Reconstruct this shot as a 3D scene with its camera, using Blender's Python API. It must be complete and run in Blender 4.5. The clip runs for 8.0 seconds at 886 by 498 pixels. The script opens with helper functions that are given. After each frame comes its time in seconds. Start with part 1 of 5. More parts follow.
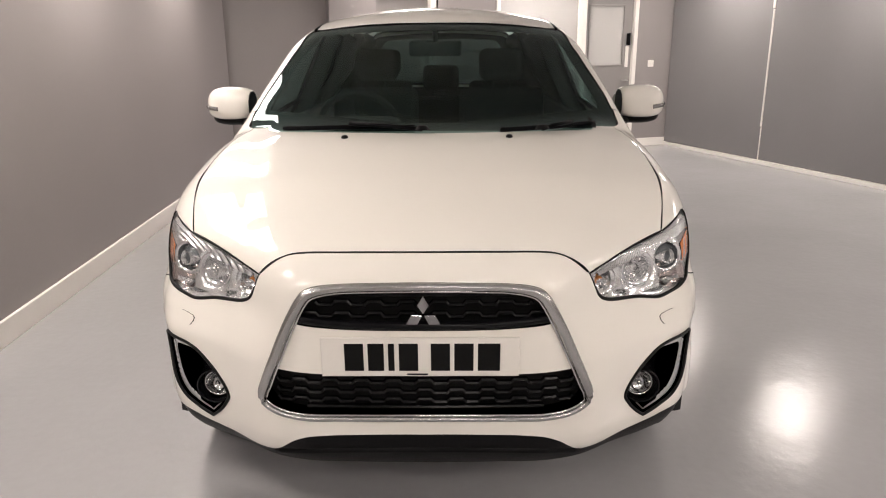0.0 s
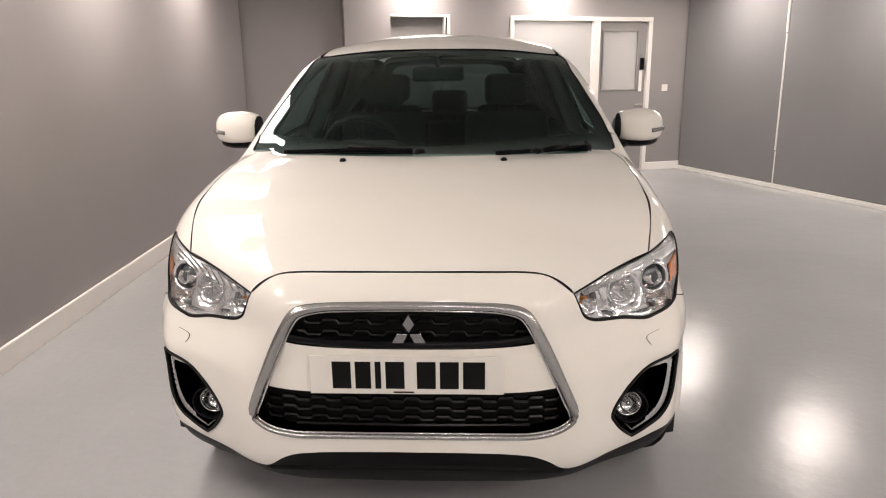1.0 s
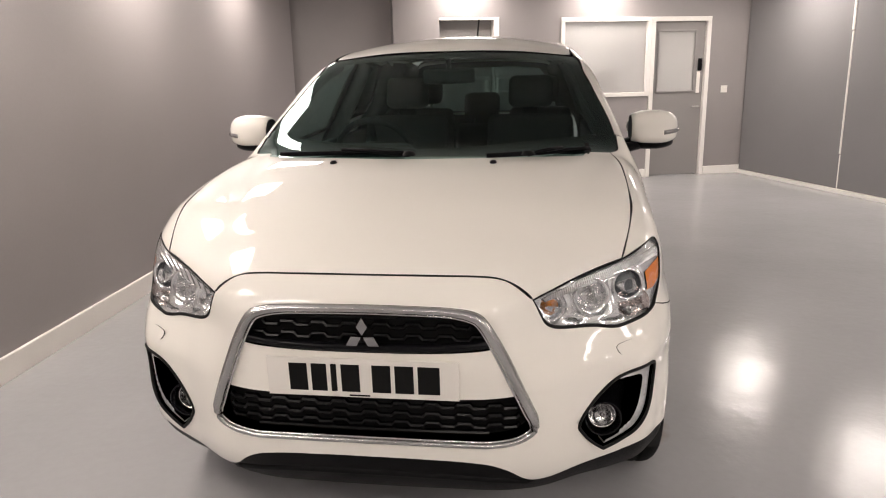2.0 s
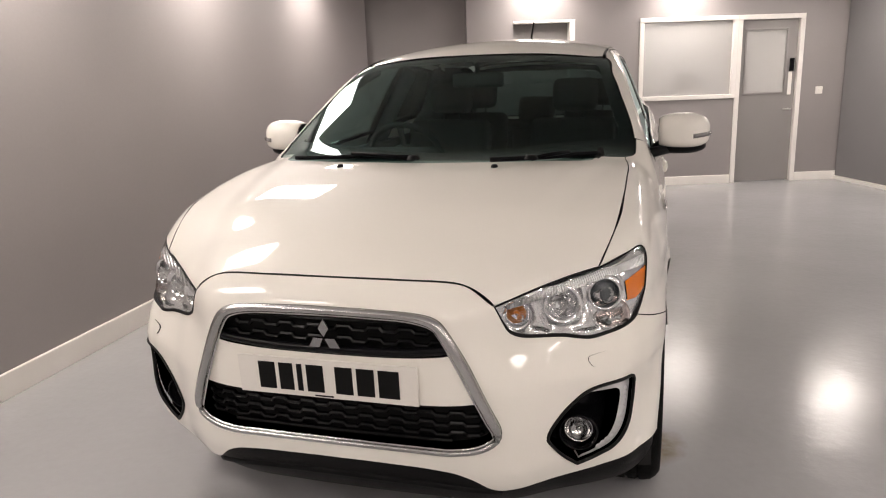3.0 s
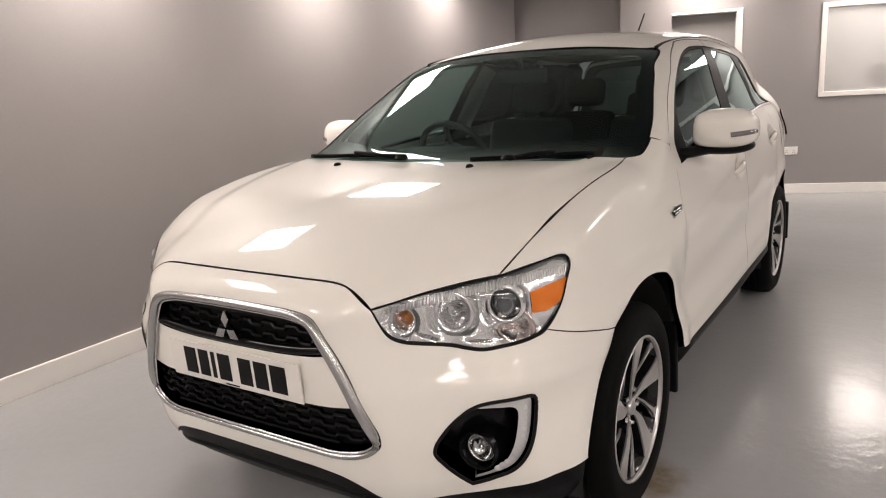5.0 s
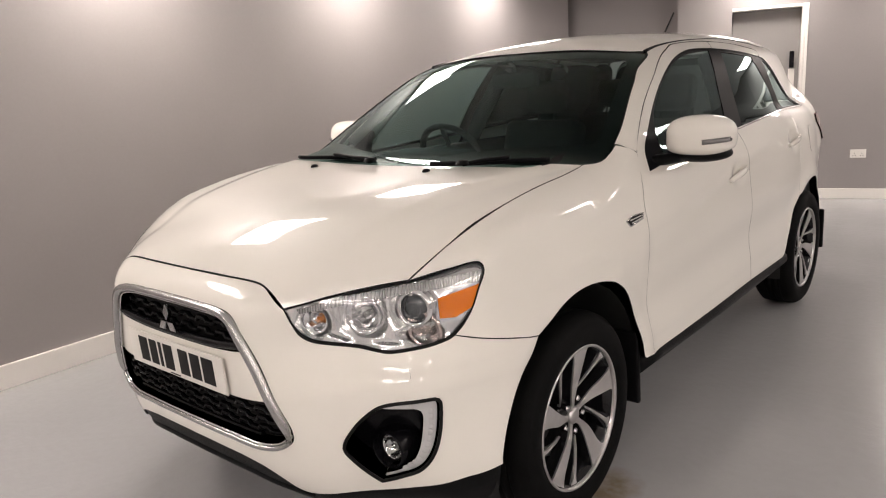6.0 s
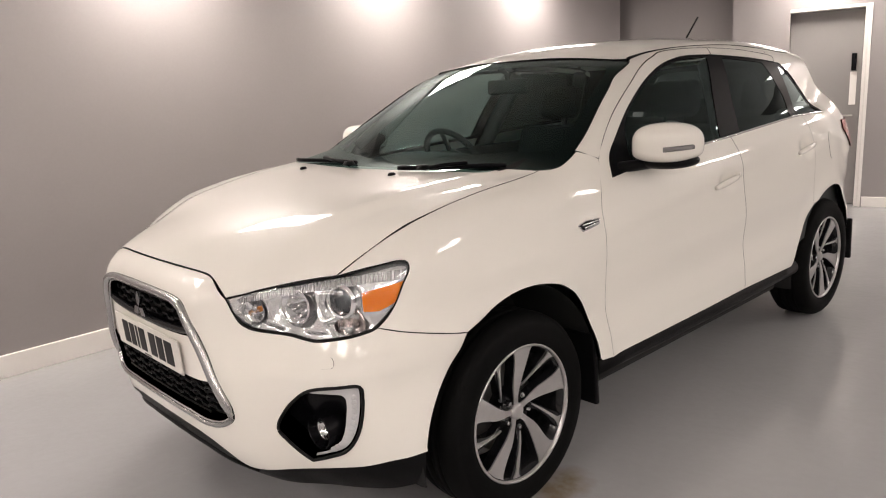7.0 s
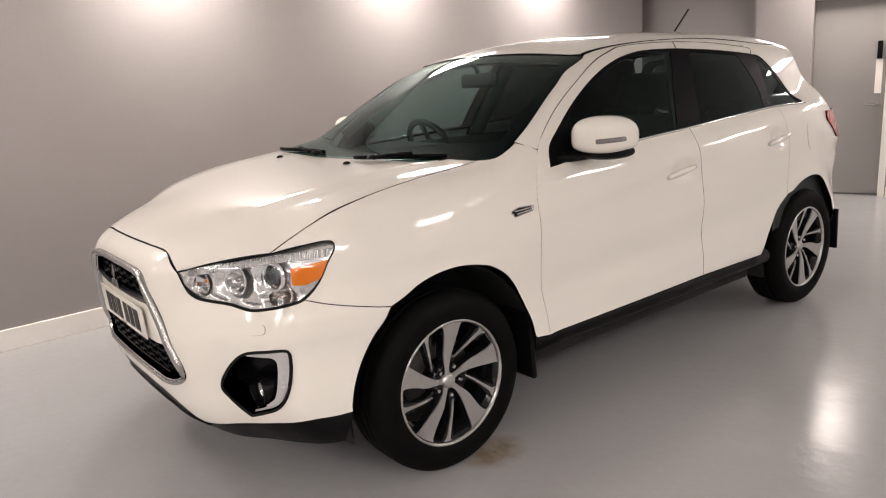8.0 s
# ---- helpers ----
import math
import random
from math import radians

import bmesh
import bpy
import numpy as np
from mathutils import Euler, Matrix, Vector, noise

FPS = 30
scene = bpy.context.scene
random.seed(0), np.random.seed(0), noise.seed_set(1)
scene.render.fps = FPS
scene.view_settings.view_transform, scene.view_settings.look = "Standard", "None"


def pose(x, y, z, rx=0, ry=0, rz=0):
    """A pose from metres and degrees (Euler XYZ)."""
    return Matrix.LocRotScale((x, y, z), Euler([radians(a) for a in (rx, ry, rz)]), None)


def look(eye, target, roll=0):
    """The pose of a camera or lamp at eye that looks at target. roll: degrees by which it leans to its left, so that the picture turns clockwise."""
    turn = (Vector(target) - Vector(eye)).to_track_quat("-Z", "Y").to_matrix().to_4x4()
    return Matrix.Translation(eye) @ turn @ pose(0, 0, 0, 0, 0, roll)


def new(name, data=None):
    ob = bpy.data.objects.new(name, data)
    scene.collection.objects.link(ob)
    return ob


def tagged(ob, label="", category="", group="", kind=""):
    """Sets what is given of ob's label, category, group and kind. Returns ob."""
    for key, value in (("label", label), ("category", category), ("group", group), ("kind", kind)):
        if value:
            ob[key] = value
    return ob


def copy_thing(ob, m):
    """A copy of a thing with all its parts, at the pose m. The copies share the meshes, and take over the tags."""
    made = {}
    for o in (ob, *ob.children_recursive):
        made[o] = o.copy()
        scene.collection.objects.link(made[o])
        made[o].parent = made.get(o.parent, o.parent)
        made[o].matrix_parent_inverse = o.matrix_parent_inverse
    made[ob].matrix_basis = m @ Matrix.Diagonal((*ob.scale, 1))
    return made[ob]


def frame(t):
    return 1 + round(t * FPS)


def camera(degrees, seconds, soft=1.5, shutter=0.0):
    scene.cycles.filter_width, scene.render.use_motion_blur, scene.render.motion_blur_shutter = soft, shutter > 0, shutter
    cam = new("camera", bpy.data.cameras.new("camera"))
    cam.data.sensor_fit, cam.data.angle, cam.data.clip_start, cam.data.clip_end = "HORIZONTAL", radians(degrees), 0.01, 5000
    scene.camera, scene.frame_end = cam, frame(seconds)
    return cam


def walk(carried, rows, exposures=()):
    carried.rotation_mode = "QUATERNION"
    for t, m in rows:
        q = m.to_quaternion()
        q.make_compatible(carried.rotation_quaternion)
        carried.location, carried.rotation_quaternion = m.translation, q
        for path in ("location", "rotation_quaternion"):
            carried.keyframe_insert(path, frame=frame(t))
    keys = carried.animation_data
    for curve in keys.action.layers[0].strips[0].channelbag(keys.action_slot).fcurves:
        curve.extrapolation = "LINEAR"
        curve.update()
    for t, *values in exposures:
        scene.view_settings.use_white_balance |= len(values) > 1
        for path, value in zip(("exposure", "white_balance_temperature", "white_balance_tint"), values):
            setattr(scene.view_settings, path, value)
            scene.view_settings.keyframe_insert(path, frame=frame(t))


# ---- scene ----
cam = camera(63.3, 8.0, soft=1.1)
PATH = [
    (0, (0.073, -2.573, 1.439), (0.049, -0.655, 0.875), -0.4),
    (0.5, (0.083, -2.595, 1.44), (0.048, -0.662, 0.925), -0.4),
    (1, (0.164, -2.611, 1.441), (0.083, -0.677, 0.94), -0.6),
    (1.5, (0.309, -2.591, 1.437), (0.144, -0.661, 0.942), -0.9),
    (3, (0.801, -2.476, 1.417), (0.254, -0.611, 0.948), -2.0),
    (3.5, (1.015, -2.412, 1.415), (0.327, -0.591, 0.953), -2.4),
    (4, (1.205, -2.331, 1.403), (0.377, -0.569, 0.946), -2.7),
    (5.3, (1.635, -2.019, 1.366), (0.502, -0.433, 0.922), -3.3),
    (5.5, (1.72, -1.978, 1.383), (0.553, -0.417, 0.934), -3.2),
    (6, (1.903, -1.861, 1.383), (0.638, -0.377, 0.941), -3.2),
    (6.5, (2.09, -1.759, 1.377), (0.732, -0.356, 0.942), -3.2),
    (7, (2.303, -1.663, 1.384), (0.87, -0.336, 0.958), -3.2),
    (7.5, (2.558, -1.575, 1.395), (1.069, -0.311, 0.964), -3.3),
    (8, (2.748, -1.499, 1.396), (1.216, -0.297, 0.943), -3.4),
]
walk(cam, [(t, look(eye, target, roll)) for t, eye, target, roll in PATH], ((0, 0.17), (1.5, 0.12), (3.5, 0.02), (5.5, 0.11), (8, 0.29)))


# ---- light ----
CEIL = 2.4
world = bpy.data.worlds.new("world")
scene.world = world
world.use_nodes = True
world.node_tree.nodes["Background"].inputs[0].default_value = (0.9, 0.92, 1.0, 1)
world.node_tree.nodes["Background"].inputs[1].default_value = 0.02

# ---- materials ----
from mathutils.geometry import delaunay_2d_cdt


def srgb(r, g, b):
    f = lambda c: c / 12.92 if c <= 0.04045 else ((c + 0.055) / 1.055) ** 2.4
    return (f(r / 255), f(g / 255), f(b / 255), 1)


def mat(name, col, rough=0.5, metal=0.0, var=0.0, scale=8.0, bump=0.0, bscale=200.0, coat=0.0, rvar=0.0, spec=0.5, fine=60.0):
    """Principled surface: two scales of colour variation, roughness variation and a fine relief."""
    m = bpy.data.materials.new(name)
    m.use_nodes = True
    nt = m.node_tree
    b = nt.nodes["Principled BSDF"]
    b.inputs["Base Color"].default_value = col if len(col) == 4 else (*col, 1)
    b.inputs["Roughness"].default_value = rough
    b.inputs["Metallic"].default_value = metal
    b.inputs["Specular IOR Level"].default_value = spec
    if coat:
        b.inputs["Coat Weight"].default_value = coat
        b.inputs["Coat Roughness"].default_value = 0.03
        b.inputs["Coat IOR"].default_value = 1.42
    if var or rvar or bump:
        tc = nt.nodes.new("ShaderNodeTexCoord")
    if var or rvar:
        n1 = nt.nodes.new("ShaderNodeTexNoise")
        n1.inputs["Scale"].default_value = scale
        n1.inputs["Detail"].default_value = 5
        n2 = nt.nodes.new("ShaderNodeTexNoise")
        n2.inputs["Scale"].default_value = fine
        n2.inputs["Detail"].default_value = 3
        nt.links.new(tc.outputs["Object"], n1.inputs["Vector"])
        nt.links.new(tc.outputs["Object"], n2.inputs["Vector"])
        add = nt.nodes.new("ShaderNodeMath")
        add.operation = "MULTIPLY_ADD"
        nt.links.new(n2.outputs["Fac"], add.inputs[0])
        add.inputs[1].default_value = 0.35
        nt.links.new(n1.outputs["Fac"], add.inputs[2])
    if var:
        mr = nt.nodes.new("ShaderNodeMapRange")
        mr.inputs["From Min"].default_value, mr.inputs["From Max"].default_value = 0.35, 1.0
        mr.inputs["To Min"].default_value, mr.inputs["To Max"].default_value = 1 - var, 1 + var
        nt.links.new(add.outputs[0], mr.inputs["Value"])
        mx = nt.nodes.new("ShaderNodeVectorMath")
        mx.operation = "SCALE"
        mx.inputs[0].default_value = b.inputs["Base Color"].default_value[:3]
        nt.links.new(mr.outputs[0], mx.inputs["Scale"])
        nt.links.new(mx.outputs[0], b.inputs["Base Color"])
    if rvar:
        mr2 = nt.nodes.new("ShaderNodeMapRange")
        mr2.inputs["From Min"].default_value, mr2.inputs["From Max"].default_value = 0.35, 1.0
        mr2.inputs["To Min"].default_value, mr2.inputs["To Max"].default_value = rough - rvar, rough + rvar
        nt.links.new(add.outputs[0], mr2.inputs["Value"])
        nt.links.new(mr2.outputs[0], b.inputs["Roughness"])
    if bump:
        nb = nt.nodes.new("ShaderNodeTexNoise")
        nb.inputs["Scale"].default_value = bscale
        nb.inputs["Detail"].default_value = 3
        nt.links.new(tc.outputs["Object"], nb.inputs["Vector"])
        bp = nt.nodes.new("ShaderNodeBump")
        bp.inputs["Strength"].default_value = bump
        bp.inputs["Distance"].default_value = 0.002
        nt.links.new(nb.outputs["Fac"], bp.inputs["Height"])
        nt.links.new(bp.outputs[0], b.inputs["Normal"])
    return m


def glass(name, tint, ior=1.45, rough=0.0, shine=(1, 1, 1)):
    """Thin pane: tinted see-through with Fresnel gloss."""
    m = bpy.data.materials.new(name)
    m.use_nodes = True
    nt = m.node_tree
    nt.nodes.clear()
    out = nt.nodes.new("ShaderNodeOutputMaterial")
    tr = nt.nodes.new("ShaderNodeBsdfTransparent")
    tr.inputs[0].default_value = (*tint, 1)
    gl = nt.nodes.new("ShaderNodeBsdfGlossy")
    gl.inputs["Roughness"].default_value = rough
    gl.inputs["Color"].default_value = (*shine, 1)
    lw = nt.nodes.new("ShaderNodeLayerWeight")
    lw.inputs["Blend"].default_value = 0.5
    pw = nt.nodes.new("ShaderNodeMath")
    pw.operation = "POWER"
    pw.inputs[1].default_value = 5.0
    nt.links.new(lw.outputs["Facing"], pw.inputs[0])
    fr = nt.nodes.new("ShaderNodeMapRange")
    fr.inputs["To Min"].default_value = ((ior - 1) / (ior + 1)) ** 2
    nt.links.new(pw.outputs[0], fr.inputs["Value"])
    mx = nt.nodes.new("ShaderNodeMixShader")
    nt.links.new(fr.outputs[0], mx.inputs[0])
    nt.links.new(tr.outputs[0], mx.inputs[1])
    nt.links.new(gl.outputs[0], mx.inputs[2])
    nt.links.new(mx.outputs[0], out.inputs[0])
    return m


def glow(name, col, strength):
    m = bpy.data.materials.new(name)
    m.use_nodes = True
    b = m.node_tree.nodes["Principled BSDF"]
    b.inputs["Base Color"].default_value = (0.8, 0.8, 0.8, 1)
    b.inputs["Emission Color"].default_value = (*col, 1)
    b.inputs["Emission Strength"].default_value = strength
    return m


WARM = (1.0, 0.895, 0.83)
M_WALL = mat("wall_paint", (0.29, 0.268, 0.265), 0.45, var=0.06, scale=1.2, bump=0.12, bscale=350, rvar=0.05)
M_PANEL = mat("partition_paint", (0.20, 0.193, 0.198), 0.42, var=0.07, scale=1.0, bump=0.1, bscale=300, rvar=0.05)
M_FLOOR = mat("floor_resin", (0.352, 0.349, 0.355), 0.19, var=0.07, scale=0.9, bump=0.05, bscale=60, rvar=0.05, fine=25)


def waves(m, scales, distance):
    """Uneven trowelled surface: broad soft waves under the fine relief."""
    nt = m.node_tree
    b = nt.nodes["Principled BSDF"]
    fine = b.inputs["Normal"].links[0].from_node
    tc = nt.nodes.new("ShaderNodeTexCoord")
    for sc, d in zip(scales, distance):
        ns = nt.nodes.new("ShaderNodeTexNoise")
        ns.inputs["Scale"].default_value = sc
        ns.inputs["Detail"].default_value = 4
        bp = nt.nodes.new("ShaderNodeBump")
        bp.inputs["Strength"].default_value = 1.0
        bp.inputs["Distance"].default_value = d
        nt.links.new(tc.outputs["Object"], ns.inputs["Vector"])
        nt.links.new(ns.outputs["Fac"], bp.inputs["Height"])
        nt.links.new(bp.outputs[0], fine.inputs["Normal"])
        fine = bp


waves(M_FLOOR, (6.0, 24.0), (0.0024, 0.0005))


def stain(m, place, size, col):
    """A faint blotch of its own shape on a floor."""
    nt = m.node_tree
    b = nt.nodes["Principled BSDF"]
    src = b.inputs["Base Color"].links[0].from_socket
    tc = nt.nodes.new("ShaderNodeTexCoord")
    mp = nt.nodes.new("ShaderNodeMapping")
    mp.vector_type = "TEXTURE"
    mp.inputs["Location"].default_value = place
    mp.inputs["Scale"].default_value = size
    ns = nt.nodes.new("ShaderNodeTexNoise")
    ns.inputs["Scale"].default_value = 14
    ns.inputs["Detail"].default_value = 6
    gr = nt.nodes.new("ShaderNodeTexGradient")
    gr.gradient_type = "SPHERICAL"
    mu = nt.nodes.new("ShaderNodeMath")
    mu.operation = "MULTIPLY"
    rg = nt.nodes.new("ShaderNodeMapRange")
    rg.inputs["From Min"].default_value, rg.inputs["From Max"].default_value = 0.08, 0.42
    rg.inputs["To Max"].default_value = 0.95
    mx = nt.nodes.new("ShaderNodeMix")
    mx.data_type = "RGBA"
    mx.inputs["B"].default_value = (*col, 1)
    nt.links.new(tc.outputs["Object"], mp.inputs["Vector"])
    nt.links.new(mp.outputs[0], gr.inputs[0])
    nt.links.new(tc.outputs["Object"], ns.inputs["Vector"])
    nt.links.new(gr.outputs["Fac"], mu.inputs[0])
    nt.links.new(ns.outputs["Fac"], mu.inputs[1])
    nt.links.new(mu.outputs[0], rg.inputs["Value"])
    nt.links.new(rg.outputs[0], mx.inputs["Factor"])
    nt.links.new(src, mx.inputs["A"])
    nt.links.new(mx.outputs["Result"], b.inputs["Base Color"])


stain(M_FLOOR, (0.86, 0.17, 0), (0.14, 0.2, 0.3), (0.20, 0.155, 0.10))
M_WHITE = mat("white_gloss_paint", (0.80, 0.77, 0.73), 0.4, var=0.03, scale=5)
M_CEIL = mat("ceiling_white", (0.82, 0.81, 0.80), 0.8, var=0.03, scale=2)
M_DOOR = mat("door_paint", (0.25, 0.235, 0.23), 0.5, var=0.05, scale=2)
M_STEEL = mat("satin_steel", (0.55, 0.54, 0.52), 0.3, 1.0)
M_LEDP = glow("light_diffuser", WARM, 25.0)
# east row diffuser, set stronger to put more light on the car's side
M_LEDB = glow("brighter_diffuser", WARM, 32.0)
M_PAINT = mat("pearl_white_paint", (0.83, 0.805, 0.742), 0.4, coat=1.0, var=0.01, scale=3, bump=0.0, spec=0.15)
# black trim; on panel rims it paints in the shade of the gaps
M_SEAM = mat("black_trim_and_gap_shade", (0.005, 0.005, 0.005), 0.6, spec=0.2)
M_BLACK = mat("black_plastic", (0.005, 0.005, 0.0055), 0.45, var=0.15, scale=20, bump=0.15, bscale=700, spec=0.10)
M_GLOSSB = mat("gloss_black", (0.004, 0.004, 0.005), 0.2, spec=0.15)
M_SATINB = mat("satin_black", (0.006, 0.006, 0.007), 0.35, spec=0.025, var=0.1, scale=30)
M_CHROME = mat("satin_chrome", (0.62, 0.62, 0.62), 0.16, 1.0, rvar=0.04, scale=30)
M_SATIN = mat("grey_satin_chrome", (0.46, 0.46, 0.455), 0.27, 1.0)
M_EMBLEM = mat("dark_chrome", (0.36, 0.36, 0.37), 0.14, 1.0)
M_BRIGHT = mat("bright_chrome", (0.85, 0.85, 0.86), 0.05, 1.0)
M_RUBBER = mat("tyre_rubber", (0.0042, 0.0042, 0.0042), 0.65, var=0.25, scale=15, bump=0.35, bscale=300, spec=0.06)
M_RIMB = mat("rim_black", (0.008, 0.008, 0.009), 0.15, spec=0.4)
M_RIMS = mat("rim_machined", (0.52, 0.51, 0.505), 0.30, 0.85, var=0.06, scale=40)
M_AMBER = mat("amber_lens", (0.85, 0.22, 0.01), 0.15, coat=1.0)
M_RED = mat("red_lens", (0.45, 0.02, 0.015), 0.12, coat=1.0)
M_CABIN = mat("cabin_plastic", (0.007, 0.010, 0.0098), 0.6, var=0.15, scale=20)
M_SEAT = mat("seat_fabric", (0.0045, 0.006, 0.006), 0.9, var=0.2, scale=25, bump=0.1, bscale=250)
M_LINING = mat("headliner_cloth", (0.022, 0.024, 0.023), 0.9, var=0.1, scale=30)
M_PILLAR = mat("pillar_trim", (0.07, 0.075, 0.073), 0.8, var=0.05, scale=10)
M_GLASS = glass("windscreen_glass", (0.37, 0.50, 0.48), 1.19, shine=(0.76, 0.90, 0.88))
M_SGLASS = glass("side_glass", (0.42, 0.53, 0.51), 1.28, shine=(0.74, 0.92, 0.92))
M_PRIV = glass("privacy_glass", (0.02, 0.026, 0.025), 1.22, shine=(0.76, 0.92, 0.92))
M_LENS = glass("lamp_lens", (0.94, 0.95, 0.95), 1.4)
M_PLATE = mat("plate_white", (0.74, 0.715, 0.665), 0.35, coat=0.3, var=0.02, scale=12)
M_INK = mat("plate_ink", (0.004, 0.004, 0.004), 0.4, spec=0.15)
M_LINER = mat("arch_liner", (0.008, 0.008, 0.008), 0.9)


# ---- mesh helpers ----
def mesh_ob(name, verts, faces, material, parent=None, label="", smooth=True, normals=None, mats=None, midx=None):
    me = bpy.data.meshes.new(name)
    me.from_pydata([tuple(map(float, v)) for v in verts], [], [tuple(map(int, f)) for f in faces])
    for mm in (mats or [material]):
        me.materials.append(mm)
    if midx is not None:
        me.polygons.foreach_set("material_index", np.asarray(midx, dtype=np.int32))
    if smooth:
        me.polygons.foreach_set("use_smooth", np.ones(len(me.polygons), dtype=bool))
    me.update()
    if normals is not None:
        me.normals_split_custom_set_from_vertices([tuple(map(float, n)) for n in normals])
    ob = new(name, me)
    if parent is not None:
        ob.parent = parent
    if label:
        ob["label"] = label
    return ob


def part(name, bm, material, parent, label="", smooth=False):
    me = bpy.data.meshes.new(name)
    bm.to_mesh(me)
    bm.free()
    me.materials.append(material)
    if smooth:
        me.polygons.foreach_set("use_smooth", np.ones(len(me.polygons), dtype=bool))
    ob = new(name, me)
    if parent is not None:
        ob.parent = parent
    if label:
        ob["label"] = label
    return ob


def thing(name, label, category, at=(0, 0, 0), group="", kind="", rz=0.0):
    e = new(name)
    e.matrix_basis = pose(*at, 0, 0, rz)
    return tagged(e, label, category, group, kind)


def bm_box(x0, x1, y0, y1, z0, z1, bevel=0.0, seg=2, m=None):
    bm = bmesh.new()
    bmesh.ops.create_cube(bm, size=1.0)
    bmesh.ops.transform(bm, matrix=Matrix.Translation(((x0 + x1) / 2, (y0 + y1) / 2, (z0 + z1) / 2)) @ Matrix.Diagonal((abs(x1 - x0), abs(y1 - y0), abs(z1 - z0), 1)), verts=bm.verts)
    if bevel:
        bmesh.ops.bevel(bm, geom=bm.edges[:], offset=bevel, segments=seg, profile=0.5, affect="EDGES")
    if m is not None:
        bmesh.ops.transform(bm, matrix=m, verts=bm.verts)
    return bm


def bm_join(*bms):
    out = bmesh.new()
    for b in bms:
        me = bpy.data.meshes.new("tmp")
        b.to_mesh(me)
        b.free()
        out.from_mesh(me)
        bpy.data.meshes.remove(me)
    return out


def bm_lathe(profile, n=48, m=None, closed=False):
    """Turns (radius, height) pairs about z."""
    bm = bmesh.new()
    rings = []
    for r, h in profile:
        rings.append([bm.verts.new((r * math.cos(2 * math.pi * i / n), r * math.sin(2 * math.pi * i / n), h)) for i in range(n)] if r > 1e-6 else [bm.verts.new((0, 0, h))])
    pairs = list(zip(rings, rings[1:])) + ([(rings[-1], rings[0])] if closed else [])
    for a, b in pairs:
        for i in range(n):
            j = (i + 1) % n
            if len(a) == 1 and len(b) == 1:
                continue
            if len(a) == 1:
                bm.faces.new((a[0], b[i], b[j]))
            elif len(b) == 1:
                bm.faces.new((a[i], a[j], b[0]))
            else:
                bm.faces.new((a[i], a[j], b[j], b[i]))
    bmesh.ops.recalc_face_normals(bm, faces=bm.faces)
    if m is not None:
        bmesh.ops.transform(bm, matrix=m, verts=bm.verts)
    return bm


def bm_tube(path, radius, n=10, closed=False, flat=1.0, radii=None):
    """A round bar along a path of points."""
    bm = bmesh.new()
    P = [Vector(p) for p in path]
    rings = []
    up = Vector((0, 0, 1))
    for i, p in enumerate(P):
        a = P[(i - 1) % len(P)] if (closed or i > 0) else p
        b = P[(i + 1) % len(P)] if (closed or i < len(P) - 1) else p
        t = (b - a).normalized()
        s = t.cross(up)
        s = s.normalized() if s.length > 1e-4 else Vector((1, 0, 0))
        w = s.cross(t).normalized()
        r = radii[i] if radii else radius
        rings.append([bm.verts.new(p + s * (r * math.cos(2 * math.pi * k / n)) + w * (r * flat * math.sin(2 * math.pi * k / n))) for k in range(n)])
    for a, b in list(zip(rings, rings[1:])) + ([(rings[-1], rings[0])] if closed else []):
        for k in range(n):
            bm.faces.new((a[k], a[(k + 1) % n], b[(k + 1) % n], b[k]))
    if not closed:
        bm.faces.new(rings[0])
        bm.faces.new(rings[-1])
    bmesh.ops.recalc_face_normals(bm, faces=bm.faces)
    return bm


def bm_poly(pts, depth, m=None, bevel=0.0):
    """A flat plate: outline in x, z, thick along y."""
    bm = bmesh.new()
    f = bm.faces.new([bm.verts.new((p[0], 0, p[1])) for p in pts])
    r = bmesh.ops.extrude_face_region(bm, geom=[f])
    bmesh.ops.translate(bm, vec=(0, depth, 0), verts=[v for v in r["geom"] if isinstance(v, bmesh.types.BMVert)])
    bmesh.ops.recalc_face_normals(bm, faces=bm.faces)
    if bevel:
        bmesh.ops.bevel(bm, geom=bm.edges[:], offset=bevel, segments=2, profile=0.5, affect="EDGES")
    if m is not None:
        bmesh.ops.transform(bm, matrix=m, verts=bm.verts)
    return bm


def superball(c, r, e=2.6, nu=40, nv=24):
    V, F = [], []
    sp = lambda v: math.copysign(abs(v) ** (2 / e), v)
    for j in range(nv + 1):
        ph = -math.pi / 2 + math.pi * j / nv
        for i in range(nu):
            th = 2 * math.pi * i / nu
            V.append((c[0] + r[0] * sp(math.cos(ph)) * sp(math.cos(th)), c[1] + r[1] * sp(math.cos(ph)) * sp(math.sin(th)), c[2] + r[2] * sp(math.sin(ph))))
    for j in range(nv):
        for i in range(nu):
            F.append((j * nu + i, j * nu + (i + 1) % nu, (j + 1) * nu + (i + 1) % nu, (j + 1) * nu + i))
    return np.array(V), F


